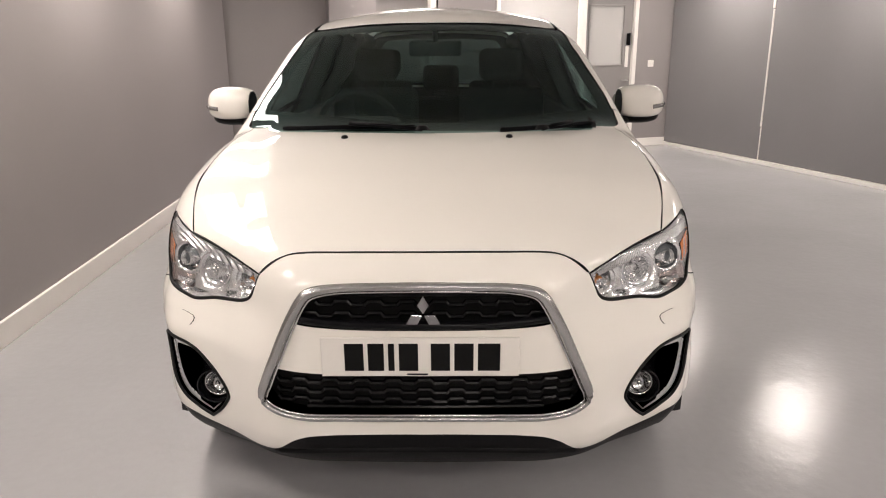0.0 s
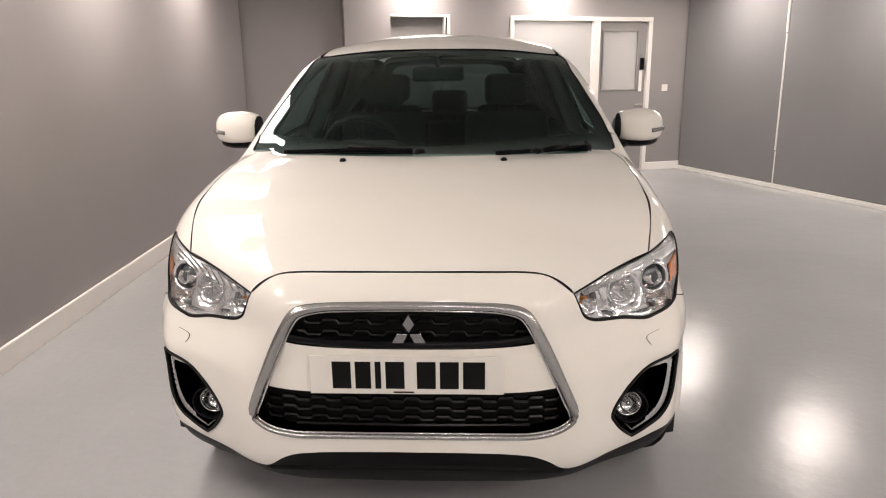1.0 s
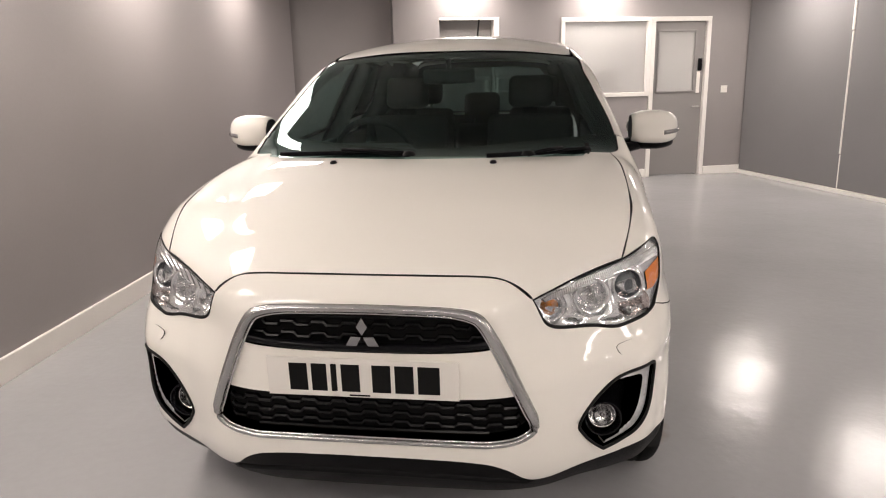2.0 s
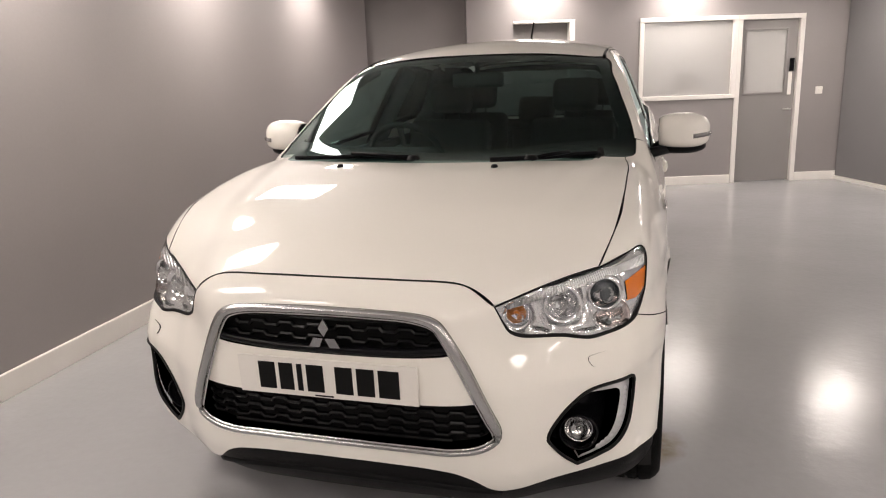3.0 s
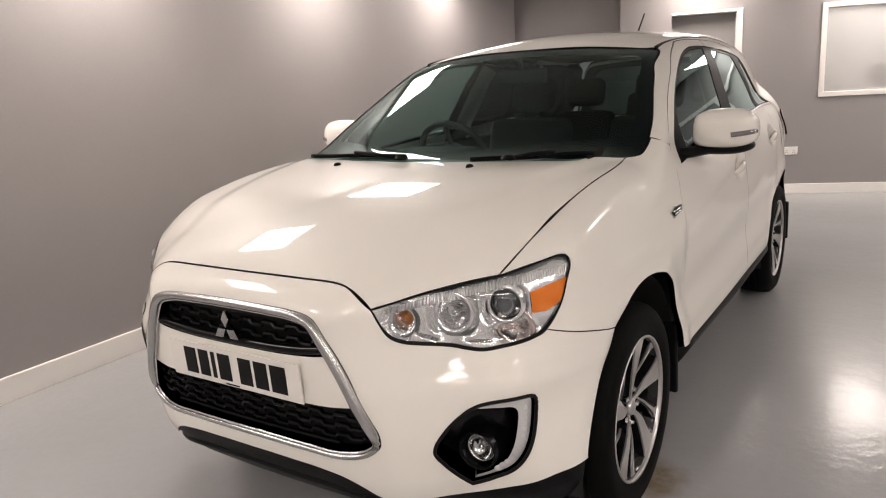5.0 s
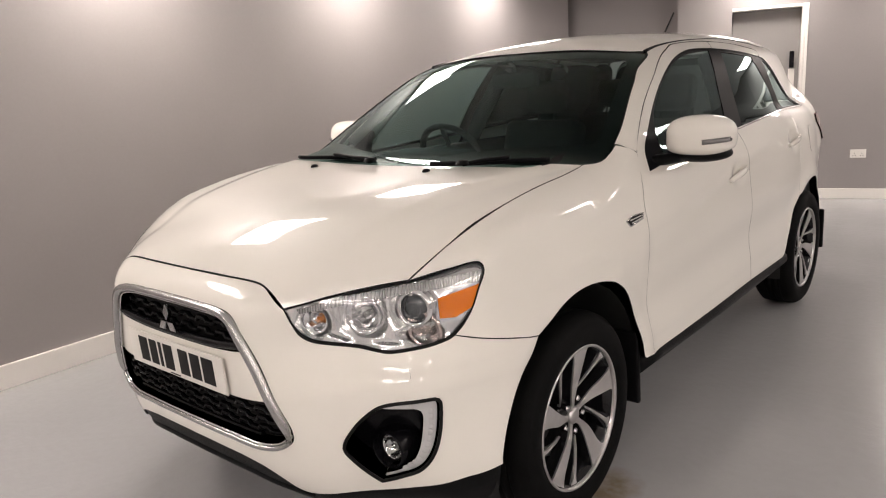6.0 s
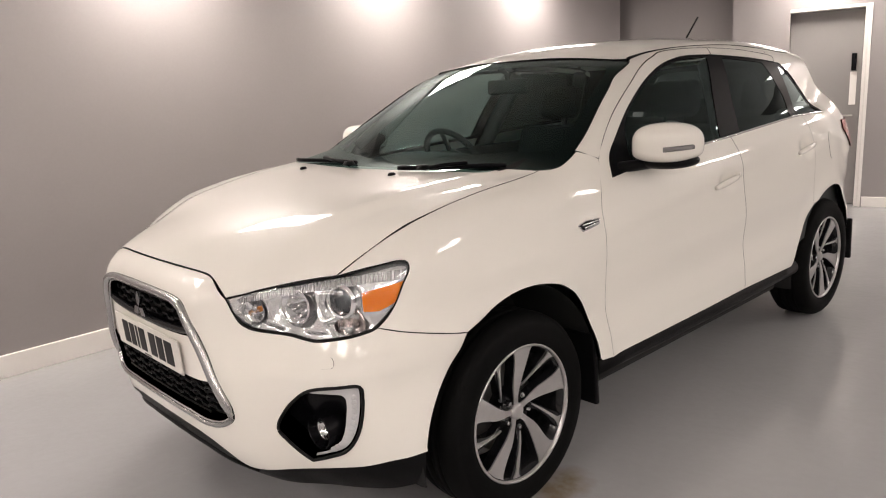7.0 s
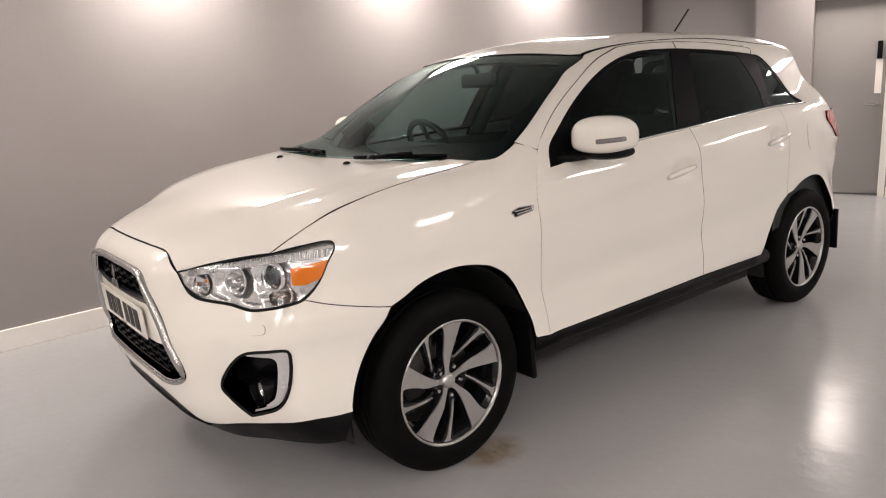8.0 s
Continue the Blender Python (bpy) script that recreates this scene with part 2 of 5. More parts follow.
def curve1(pts):
    """Smooth function through (t, value) pairs, straight beyond the ends."""
    X = np.array([p[0] for p in pts], float)
    Y = np.array([p[1] for p in pts], float)
    d = np.diff(Y) / np.diff(X)
    h = np.diff(X)
    mm = np.concatenate(([d[0]], (d[:-1] * h[1:] + d[1:] * h[:-1]) / (h[1:] + h[:-1]), [d[-1]]))

    def f(t):
        t = np.asarray(t, float)
        i = np.clip(np.searchsorted(X, t) - 1, 0, len(X) - 2)
        s = (t - X[i]) / h[i]
        sc = np.clip(s, 0, 1)
        v = (2 * sc**3 - 3 * sc**2 + 1) * Y[i] + (sc**3 - 2 * sc**2 + sc) * h[i] * mm[i] + (-2 * sc**3 + 3 * sc**2) * Y[i + 1] + (sc**3 - sc**2) * h[i] * mm[i + 1]
        return v + np.where(s < 0, s * h[i] * mm[i], 0) + np.where(s > 1, (s - 1) * h[i] * mm[i + 1], 0)

    return f


def sstep(a, b, t):
    s = np.clip((t - a) / (b - a), 0, 1)
    return s * s * (3 - 2 * s)


def smax(a, b, k):
    h = np.maximum(k - np.abs(a - b), 0) / k
    return np.maximum(a, b) + h * h * k * 0.25


def smin(a, b, k):
    return -smax(-a, -b, k)


# ---- room ----
def wall_pieces(p, q, z0, z1, thick, holes=()):
    """A wall from p to q, its face on the line and its thickness to the left of it, with rectangular openings (s0, s1, z0, z1)."""
    p, q = Vector((*p, 0)), Vector((*q, 0))
    L = (q - p).length
    ang = math.atan2(q.y - p.y, q.x - p.x)
    m = Matrix.Translation(p) @ Matrix.Rotation(ang, 4, "Z")
    ss = sorted({0.0, L, *[h[0] for h in holes], *[h[1] for h in holes]})
    zs = sorted({z0, z1, *[h[2] for h in holes], *[h[3] for h in holes]})
    bm = bmesh.new()
    solid = lambda i, j: 0 <= i < len(ss) - 1 and 0 <= j < len(zs) - 1 and not any(h[0] - 1e-6 <= ss[i] and ss[i + 1] <= h[1] + 1e-6 and h[2] - 1e-6 <= zs[j] and zs[j + 1] <= h[3] + 1e-6 for h in holes)
    V = {}

    def v(i, j, k):
        if (i, j, k) not in V:
            V[i, j, k] = bm.verts.new((ss[i], thick * k, zs[j]))
        return V[i, j, k]

    for i in range(len(ss) - 1):
        for j in range(len(zs) - 1):
            if not solid(i, j):
                continue
            bm.faces.new((v(i, j, 0), v(i + 1, j, 0), v(i + 1, j + 1, 0), v(i, j + 1, 0)))
            bm.faces.new((v(i, j, 1), v(i, j + 1, 1), v(i + 1, j + 1, 1), v(i + 1, j, 1)))
            for di, dj, a, b in ((-1, 0, (i, j + 1), (i, j)), (1, 0, (i + 1, j), (i + 1, j + 1)), (0, -1, (i, j), (i + 1, j)), (0, 1, (i + 1, j + 1), (i, j + 1))):
                if not solid(i + di, j + dj):
                    bm.faces.new((v(*a, 0), v(*a, 1), v(*b, 1), v(*b, 0)))
    bmesh.ops.recalc_face_normals(bm, faces=bm.faces)
    bmesh.ops.transform(bm, matrix=m, verts=bm.verts)
    return bm, m, L


def structure(name, bm, material, label, category, smooth=False):
    ob = part(name, bm, material, None, "", smooth)
    return tagged(ob, label, category, kind="structure")


P_BL, P_LE = (-1.838, -5.2), (-2.384, 5.555)      # false wall, ends behind and ahead
P_FL, P_FR = (-1.315, 6.037), (3.05, 7.447)      # far wall
P_RE = (8.14, -5.2)
bm = bmesh.new()
bm.faces.new([bm.verts.new((x, y, 0)) for x, y in ((-4.5, -5.6), (8.6, -5.6), (8.6, 10.5), (-4.5, 10.5))])
structure("floor", bm, M_FLOOR, "polished pale grey resin floor with soft reflections", "floor")
structure("ceiling", bm_box(-4.5, 8.6, -5.6, 10.5, CEIL, CEIL + 0.1), M_CEIL, "plain white ceiling with recessed lights", "ceiling")

FE = Vector((P_FR[0] - P_FL[0], P_FR[1] - P_FL[1], 0)).normalized()
fs = lambda x: (x - P_FL[0]) / FE.x
HOLES = [(fs(-0.795), fs(-0.132), 0.0, 2.005), (fs(0.63), fs(1.745), 1.032, 1.99), (fs(1.745), fs(2.51), 0.0, 1.99)]
bm, MF, LF = wall_pieces(P_FL, P_FR, 0, CEIL, 0.2, HOLES)
structure("wall_north", bm, M_WALL, "grey painted wall with a window and two doors", "wall")
bm, ML, LL = wall_pieces(P_BL, P_LE, 0, CEIL, 0.12)
structure("wall_west", bm, M_WALL, "grey painted wall washed by ceiling spots", "wall")
back = Vector((-FE.y, FE.x, 0))
P_N0 = Vector((*P_FL, 0)) + back * 0.2
P_N1 = P_N0 - FE * 2.4
bm, _, _ = wall_pieces(P_N1[:2], P_N0[:2], 0, CEIL, 0.12)
structure("wall_recess", bm, M_WALL, "grey painted wall of a shallow recess", "wall")
bm, MR, LR = wall_pieces(P_FR, P_RE, 0, CEIL, 0.15)
structure("wall_east", bm, M_WALL, "grey painted wall behind sliding partition panels", "wall")
bm, _, _ = wall_pieces((8.3, -5.2), (-2.1, -5.2), 0, CEIL, 0.15)
structure("wall_south", bm, M_WALL, "plain grey painted wall", "wall")
bm, _, _ = wall_pieces((-2.52, 5.555), (-3.5, 5.35), 0, CEIL, -0.1)
structure("wall_return", bm, M_WALL, "grey painted return wall", "wall")


def skirting(name, m, s0, s1, h=0.105, t=0.018):
    bm = bm_join(bm_box(s0, s1, -t, -0.001, 0.0, h, 0.004))
    bmesh.ops.transform(bm, matrix=m, verts=bm.verts)
    return structure(name, bm, M_WHITE, "white painted skirting board along the wall", "skirting board")


skirting("baseboard_west", ML, 0, LL, 0.125, 0.022)
skirting("baseboard_north_a", MF, 0, fs(-0.80))
skirting("baseboard_north_b", MF, fs(-0.095), fs(1.742))
skirting("baseboard_north_c", MF, fs(2.512), LF)

# sliding partition panels on the east wall
JOINT = 1.732
for a, b in ((0.02, JOINT - 0.012), (JOINT + 0.012, JOINT + 3.0), (JOINT + 3.03, JOINT + 6.2), (JOINT + 6.23, LR - 0.3)):
    bm = bm_box(a, b, -0.055, -0.012, 0.05, CEIL - 0.002, 0.004)
    bmesh.ops.transform(bm, matrix=MR, verts=bm.verts)
    pt = part("partition_panel", bm, M_PANEL, None)
    tagged(pt, "tall dark grey sliding partition panel, closed", "partition panel", "partition panels")
bm = bm_box(0.0, LR - 0.3, -0.075, -0.001, 0.0, 0.046, 0.004)
bmesh.ops.transform(bm, matrix=MR, verts=bm.verts)
structure("trim_track", bm, M_WHITE, "white floor track under the partition panels", "track")
bm = bm_join(bm_box(JOINT - 0.011, JOINT + 0.011, -0.05, -0.012, 0.05, 0.42, 0.002), bm_box(JOINT - 0.009, JOINT + 0.009, -0.062, -0.012, 0.43, 1.72, 0.002), bm_box(JOINT - 0.013, JOINT + 0.013, -0.068, -0.012, 1.73, CEIL - 0.01, 0.002))
bmesh.ops.transform(bm, matrix=MR, verts=bm.verts)
structure("trim_joint", bm, M_WHITE, "thin bright white joint strip between panels", "joint strip")


def far(bm):
    bmesh.ops.transform(bm, matrix=MF, verts=bm.verts)
    return bm


def frame_bars(s0, s1, z0, z1, w, d0, d1, bottom=True, left=True, right=True):
    bars = [bm_box(s0, s1, d0, d1, z1 - w, z1, 0.004)]
    if bottom:
        bars.append(bm_box(s0, s1, d0, d1, z0, z0 + w, 0.004))
    lo = z0 + w if bottom else z0
    if left:
        bars.append(bm_box(s0, s0 + w, d0, d1, lo, z1 - w, 0.004))
    if right:
        bars.append(bm_box(s1 - w, s1, d0, d1, lo, z1 - w, 0.004))
    return bars


# recessed doorway with a closed door
s0, s1 = fs(-0.795), fs(-0.132)
door = thing("door_1", "closed plain grey door set back in a white lined doorway", "door", kind="structure")
part("door_frame", far(bm_join(*frame_bars(s0, s1, 0, 2.005, 0.03, 0.0, 0.2, bottom=False, left=False))), M_WHITE, door, "white painted door lining")
part("architrave", far(bm_join(bm_box(s1, s1 + 0.03, -0.012, -0.001, 0, 2.005, 0.003))), M_WHITE, door)
part("leaf", far(bm_box(s0 + 0.004, s1 - 0.032, 0.14, 0.18, 0.012, 1.975, 0.003)), M_DOOR, door, "plain grey painted door leaf")
hx = s1 - 0.10
part("handle", far(bm_join(bm_box(hx - 0.10, hx + 0.012, 0.085, 0.10, 0.915, 0.933, 0.005), bm_box(hx - 0.008, hx + 0.008, 0.09, 0.14, 0.915, 0.933, 0.004))), M_STEEL, door, "satin steel lever handle")
part("lock_keypad", far(bm_box(hx - 0.025, hx + 0.02, 0.105, 0.14, 1.37, 1.54, 0.006)), M_GLOSSB, door, "dark push-button lock")
part("push_plate", far(bm_box(hx - 0.03, hx + 0.03, 0.136, 0.14, 1.03, 1.36, 0.001)), M_WHITE, door, "pale plate under the lock")

# internal window
s0, s1 = fs(0.63), fs(1.745)
win = thing("window_1", "white framed internal window with frosted film and a dim office behind", "window", kind="structure")
part("window_frame", far(bm_join(*frame_bars(s0, s1, 1.032, 1.99, 0.05, -0.02, 0.12))), M_WHITE, win)
M_FROST = bpy.data.materials.new("frosted_glass")
M_FROST.use_nodes = True
nt = M_FROST.node_tree
nt.nodes.clear()
o_ = nt.nodes.new("ShaderNodeOutputMaterial")
rf = nt.nodes.new("ShaderNodeBsdfRefraction")
rf.inputs["IOR"].default_value, rf.inputs["Roughness"].default_value = 1.10, 0.10
rf.inputs["Color"].default_value = (0.92, 0.91, 0.90, 1)
df = nt.nodes.new("ShaderNodeBsdfDiffuse")
df.inputs["Color"].default_value = (0.80, 0.78, 0.76, 1)
mx = nt.nodes.new("ShaderNodeMixShader")
mx.inputs[0].default_value = 0.42
nt.links.new(rf.outputs[0], mx.inputs[1])
nt.links.new(df.outputs[0], mx.inputs[2])
gl = nt.nodes.new("ShaderNodeBsdfGlossy")
gl.inputs["Roughness"].default_value = 0.08
fr = nt.nodes.new("ShaderNodeFresnel")
fr.inputs["IOR"].default_value = 1.45
m2 = nt.nodes.new("ShaderNodeMixShader")
nt.links.new(fr.outputs[0], m2.inputs[0])
nt.links.new(mx.outputs[0], m2.inputs[1])
nt.links.new(gl.outputs[0], m2.inputs[2])
nt.links.new(m2.outputs[0], o_.inputs[0])
part("pane", far(bm_box(s0 + 0.05, s1 - 0.05, 0.03, 0.034, 1.082, 1.94)), M_FROST, win, "frosted glass pane")

# glazed door beside it
s0, s1 = fs(1.745), fs(2.51)
d2 = thing("door_2", "closed grey door with a large frosted glass panel and white frame", "door", kind="structure")
part("door_frame", far(bm_join(*frame_bars(s0, s1, 0, 1.99, 0.055, -0.02, 0.12, bottom=False))), M_WHITE, d2, "white painted door frame")
a, b = s0 + 0.057, s1 - 0.057
ga, gb = fs(1.86), fs(2.335)
part("leaf", far(bm_join(bm_box(a, ga, 0.03, 0.07, 0.014, 1.935), bm_box(gb, b, 0.03, 0.07, 0.014, 1.935), bm_box(ga, gb, 0.03, 0.07, 0.014, 1.075), bm_box(ga, gb, 0.03, 0.07, 1.82, 1.935))), M_DOOR, d2, "grey painted door leaf")
part("glazing_bead", far(bm_join(*frame_bars(ga - 0.012, gb + 0.012, 1.063, 1.832, 0.022, 0.018, 0.03))), M_DOOR, d2)
part("pane", far(bm_box(ga, gb, 0.045, 0.049, 1.075, 1.82)), M_FROST, d2, "frosted glass pane")
hx = b - 0.06
part("handle", far(bm_join(bm_box(hx - 0.09, hx + 0.012, -0.03, -0.015, 0.872, 0.89, 0.005), bm_box(hx - 0.008, hx + 0.008, -0.02, 0.03, 0.872, 0.89, 0.004))), M_STEEL, d2, "satin steel lever handle")
part("lock_keypad", far(bm_box(hx - 0.02, hx + 0.025, -0.005, 0.03, 1.33, 1.48, 0.006)), M_GLOSSB, d2, "dark push-button lock")
part("push_plate", far(bm_box(hx - 0.025, hx + 0.02, 0.024, 0.03, 1.05, 1.32, 0.001)), M_WHITE, d2, "pale plate under the lock")

# office behind the glass
bm, _, _ = wall_pieces((Vector((*P_FL, 0)) + FE * 1.6 + back * 2.4)[:2], (Vector((*P_FL, 0)) + FE * 5.2 + back * 2.4)[:2], 0, CEIL, 0.1)
structure("wall_office", bm, M_CEIL, "pale office wall seen through frosted glass", "wall")
for nm, sa in (("wall_office_a", 1.55), ("wall_office_b", 4.75)):
    pa = Vector((*P_FL, 0)) + FE * sa + back * 0.2
    bm, _, _ = wall_pieces(pa[:2], (pa + back * 2.3)[:2], 0, CEIL, 0.08)
    structure(nm, bm, M_CEIL, "pale office side wall", "wall")
desk = thing("desk", "pale office desk behind frosted glass", "desk")
sd = fs(0.8)
part("desktop", far(bm_box(sd, sd + 0.95, 0.32, 0.95, 1.10, 1.13, 0.004)), M_DOOR, desk)
for i in (0.02, 0.89):
    part("leg", far(bm_box(sd + i, sd + i + 0.04, 0.36, 0.9, 0, 1.10)), M_DOOR, desk)
box = part("file_box", far(bm_box(fs(1.2), fs(1.2) + 0.28, 0.34, 0.5, 1.131, 1.34, 0.01)), M_CABIN, None)
tagged(box, "dark box file standing on the office desk", "box")
# unseen lamp, added in the office to brighten the frosted panes
ol = part("office_fill_light", far(bm_box(fs(1.0), fs(2.0), 1.0, 1.6, CEIL - 0.03, CEIL - 0.002, 0.003)), glow("office_fill_diffuser", (1, 0.95, 0.90), 11.0), None)
tagged(ol, "unseen square light panel added to brighten the frosted glass", "ceiling light")

# switch and socket
sw = thing("light_switch", "white plastic light switch on the grey wall", "light switch")
s = fs(2.731)
part("plate", far(bm_box(s - 0.044, s + 0.044, -0.009, -0.001, 1.048, 1.136, 0.003)), M_WHITE, sw)
part("rocker", far(bm_box(s - 0.012, s + 0.012, -0.014, -0.009, 1.075, 1.11, 0.002)), M_WHITE, sw)
so = thing("double_socket", "white double wall socket above the skirting", "socket")
s = fs(0.397)
part("plate", far(bm_box(s - 0.073, s + 0.073, -0.01, -0.001, 0.425, 0.511, 0.003)), M_WHITE, so)
for k in (-1, 1):
    part("outlet", far(bm_join(*[bm_box(s + k * 0.035 + dx - 0.003, s + k * 0.035 + dx + 0.003, -0.0115, -0.0095, 0.445 + dz, 0.455 + dz) for dx, dz in ((0, 0.022), (-0.011, 0), (0.011, 0))])), M_SEAM, so)
    part("rocker", far(bm_box(s + k * 0.035 - 0.007, s + k * 0.035 + 0.007, -0.013, -0.009, 0.486, 0.504, 0.001)), M_WHITE, so)

# ceiling lights
def led_panel(x, y, rz=0.0, w=0.6, d=0.6, lamp=M_LEDP):
    e = thing("ceiling_panel_light", "square recessed ceiling light panel, lit", "ceiling light", (x, y, CEIL), "ceiling light panels", rz=rz)
    part("frame", bm_join(*[bm_box(*r, -0.012, -0.001, 0.002) for r in ((-w / 2, w / 2, -d / 2, -d / 2 + 0.02), (-w / 2, w / 2, d / 2 - 0.02, d / 2), (-w / 2, -w / 2 + 0.02, -d / 2 + 0.02, d / 2 - 0.02), (w / 2 - 0.02, w / 2, -d / 2 + 0.02, d / 2 - 0.02))]), M_WHITE, e)
    part("diffuser", bm_box(-w / 2 + 0.02, w / 2 - 0.02, -d / 2 + 0.02, d / 2 - 0.02, -0.008, -0.002), lamp, e, "glowing white diffuser")


# a row of panels along each wall
for y in (-3.37, -1.57, 0.23, 2.03, 3.83):
    led_panel(-2.125 - 0.05 * (y - 0.45) + 0.39, y, 2.9)
for x, y in ((-0.40, 5.93), (1.24, 6.47)):
    led_panel(x, y, 17.9)
for x, y in ((2.95, 6.10), (3.64, 4.20), (4.38, 2.1), (5.16, 0.15), (5.94, -1.8), (6.72, -3.75)):
    led_panel(x, y, 21.9, lamp=M_LEDB)
# unseen row, added along the south wall behind the camera
for x in (0.2, 2.2, 4.2, 6.2):
    led_panel(x, -4.5)
# unseen fill panel, added to brighten the car's side
led_panel(3.9, -0.6, 21.9)
# two more unseen fill panels, added for the car's front and flank
for x, y in ((3.4, -3.0), (1.6, -3.5)):
    led_panel(x, y)

# ---- the car: a smooth hull, on which every panel is laid ----
# car axes: x to its left side, y to its tail, z up; the front axle stands at y = 0
hood_z = curve1([(-0.95, 0.83), (-0.81, 0.918), (-0.7, 0.962), (-0.5, 1.02), (-0.25, 1.068), (0, 1.10), (0.2, 1.118), (0.6, 1.14), (1.5, 1.16), (2.6, 1.22), (3.2, 1.22)])
hood_crown = curve1([(-0.9, 0.2), (-0.57, 0.175), (-0.42, 0.085), (-0.2, 0.042), (0, 0.032), (0.2, 0.038), (0.4, 0.05), (1, 0.07), (3, 0.07)])
side_w = curve1([(-0.9, 0.70), (-0.6, 0.777), (-0.4, 0.828), (-0.1, 0.857), (0.4, 0.878), (1.0, 0.888), (1.8, 0.888), (2.4, 0.884), (2.8, 0.864), (3.1, 0.812), (3.4, 0.69)])
side_p = curve1([(0.15, -0.20), (0.25, -0.07), (0.33, -0.014), (0.45, -0.006), (0.58, -0.02), (0.72, -0.006), (0.80, 0), (0.90, -0.018), (1.0, -0.05), (1.1, -0.095), (1.25, -0.15)])
nose_y = curve1([(0.15, -0.60), (0.25, -0.74), (0.31, -0.797), (0.36, -0.822), (0.44, -0.84), (0.59, -0.858), (0.74, -0.863), (0.83, -0.860), (0.89, -0.837), (0.94, -0.785), (1.0, -0.70)])
nose_g = curve1([(0, 0), (0.2, 0.004), (0.38, 0.018), (0.46, 0.045), (0.565, 0.115), (0.67, 0.19), (0.77, 0.29), (0.82, 0.40), (0.85, 0.6), (0.87, 0.9)])
roof_z = curve1([(0.6, 1.44), (0.93, 1.508), (1.2, 1.558), (1.6, 1.592), (2.0, 1.604), (2.4, 1.594), (2.8, 1.56), (3.1, 1.515), (3.3, 1.48)])
screen_y = curve1([(1.0, -0.09), (1.095, 0.10), (1.2, 0.305), (1.35, 0.605), (1.45, 0.81), (1.505, 0.93), (1.6, 1.16)])
tail_y = curve1([(0.2, 3.30), (0.4, 3.42), (0.6, 3.44), (0.8, 3.42), (0.95, 3.36), (1.1, 3.28), (1.2, 3.21), (1.35, 3.13), (1.45, 3.10), (1.6, 3.08)])
cab_w = curve1([(1.0, 0.822), (1.1, 0.793), (1.2, 0.757), (1.3, 0.716), (1.4, 0.674), (1.48, 0.632), (1.56, 0.58)])
HUBS = ((0.0, 0.335), (2.67, 0.335))


def hull(P):
    """Signed field of the car's outer skin: negative inside."""
    x, y, z = np.abs(P[:, 0]), P[:, 1], P[:, 2]
    flare = sum(0.016 * np.exp(-(((np.hypot(y - hy, z - hz) - 0.43) / 0.07) ** 2)) for hy, hz in HUBS)
    # the bumper corners stand out below the headlamps
    corner = 0.026 * sstep(0.80, 0.68, z)
    # and a soft brow runs over the fog lamps
    brow = 0.004 * np.exp(-(((z - 0.640) / 0.022) ** 2)) * sstep(0.48, 0.62, x)
    side = x - (side_w(y) + side_p(z - 0.035 * (y - 0.4)) + flare + (corner + brow) * sstep(-0.18, -0.42, y))
    # the door sides are flatter under the shoulder, and dished behind the handles
    side = side + 0.012 * sstep(0.6, 1.2, y) * np.exp(-(((z - 0.85 - 0.035 * (y - 1.5)) / 0.08) ** 2))
    # a crease rises along the doors, with the side drawn in below it
    cr = z - 0.853 - 0.115 * (y - 0.44)
    side = side + 0.008 * sstep(0.020, -0.045, cr) * sstep(-0.24, -0.07, cr) * sstep(0.39, 0.50, y) * sstep(2.2, 1.5, y)
    for hy, hz in ((1.415, 0.938), (2.30, 1.0)):
        side = side + 0.013 * np.exp(-((((y - hy) / 0.085) ** 2 + ((z - hz) / 0.048) ** 2) ** 2))
    bulge = 0.010 * sstep(0.06, -0.04, x - (0.42 + 0.22 * (y + 0.8))) * sstep(-0.85, -0.5, y)
    # the bonnet is nearly flat in the middle and rolls off to the wings
    roll = 0.49 * (np.clip(x - 0.40, 0, 1) / 0.30) ** 2
    w_ = 0.62 * sstep(-0.62, -0.40, y)
    top = z - (hood_z(y) - hood_crown(y) * ((1 - w_) * x * x + w_ * roll) + bulge - 0.006)
    lampset = 0.055 * sstep(0.33, 0.49, x) * sstep(0.60, 0.78, z)
    front = 0.75 * (nose_y(z) - brow + nose_g(x - corner * sstep(0.55, 0.74, x)) + lampset - y)
    tail = 0.9 * (y - tail_y(z) + 0.3 * x * x)
    low = smax(smax(smax(side, top, 0.07), front, 0.05), tail, 0.08)
    cside = 0.91 * (x - (cab_w(z) - 0.055 * np.clip(y - 1.8, 0, 2) ** 2))
    roof = z - (roof_z(y) + 0.008 - 0.185 * x * x)
    screen = 0.46 * (screen_y(z) + 0.29 * x * x + 0.29 * x**4 - y)
    ctail = 0.9 * (y - tail_y(z) + 0.3 * x * x)
    cab = smax(smax(smax(smax(cside, roof, 0.055), screen, 0.03), ctail, 0.06), 0.98 - z, 0.04)
    return smin(low, cab, 0.04 + 0.10 * sstep(2.78, 3.05, y))


def hull_n(P, e=2e-3):
    g = np.stack([hull(P + e * np.eye(3)[i]) - hull(P - e * np.eye(3)[i]) for i in range(3)], 1)
    return g / np.linalg.norm(g, axis=1, keepdims=True)


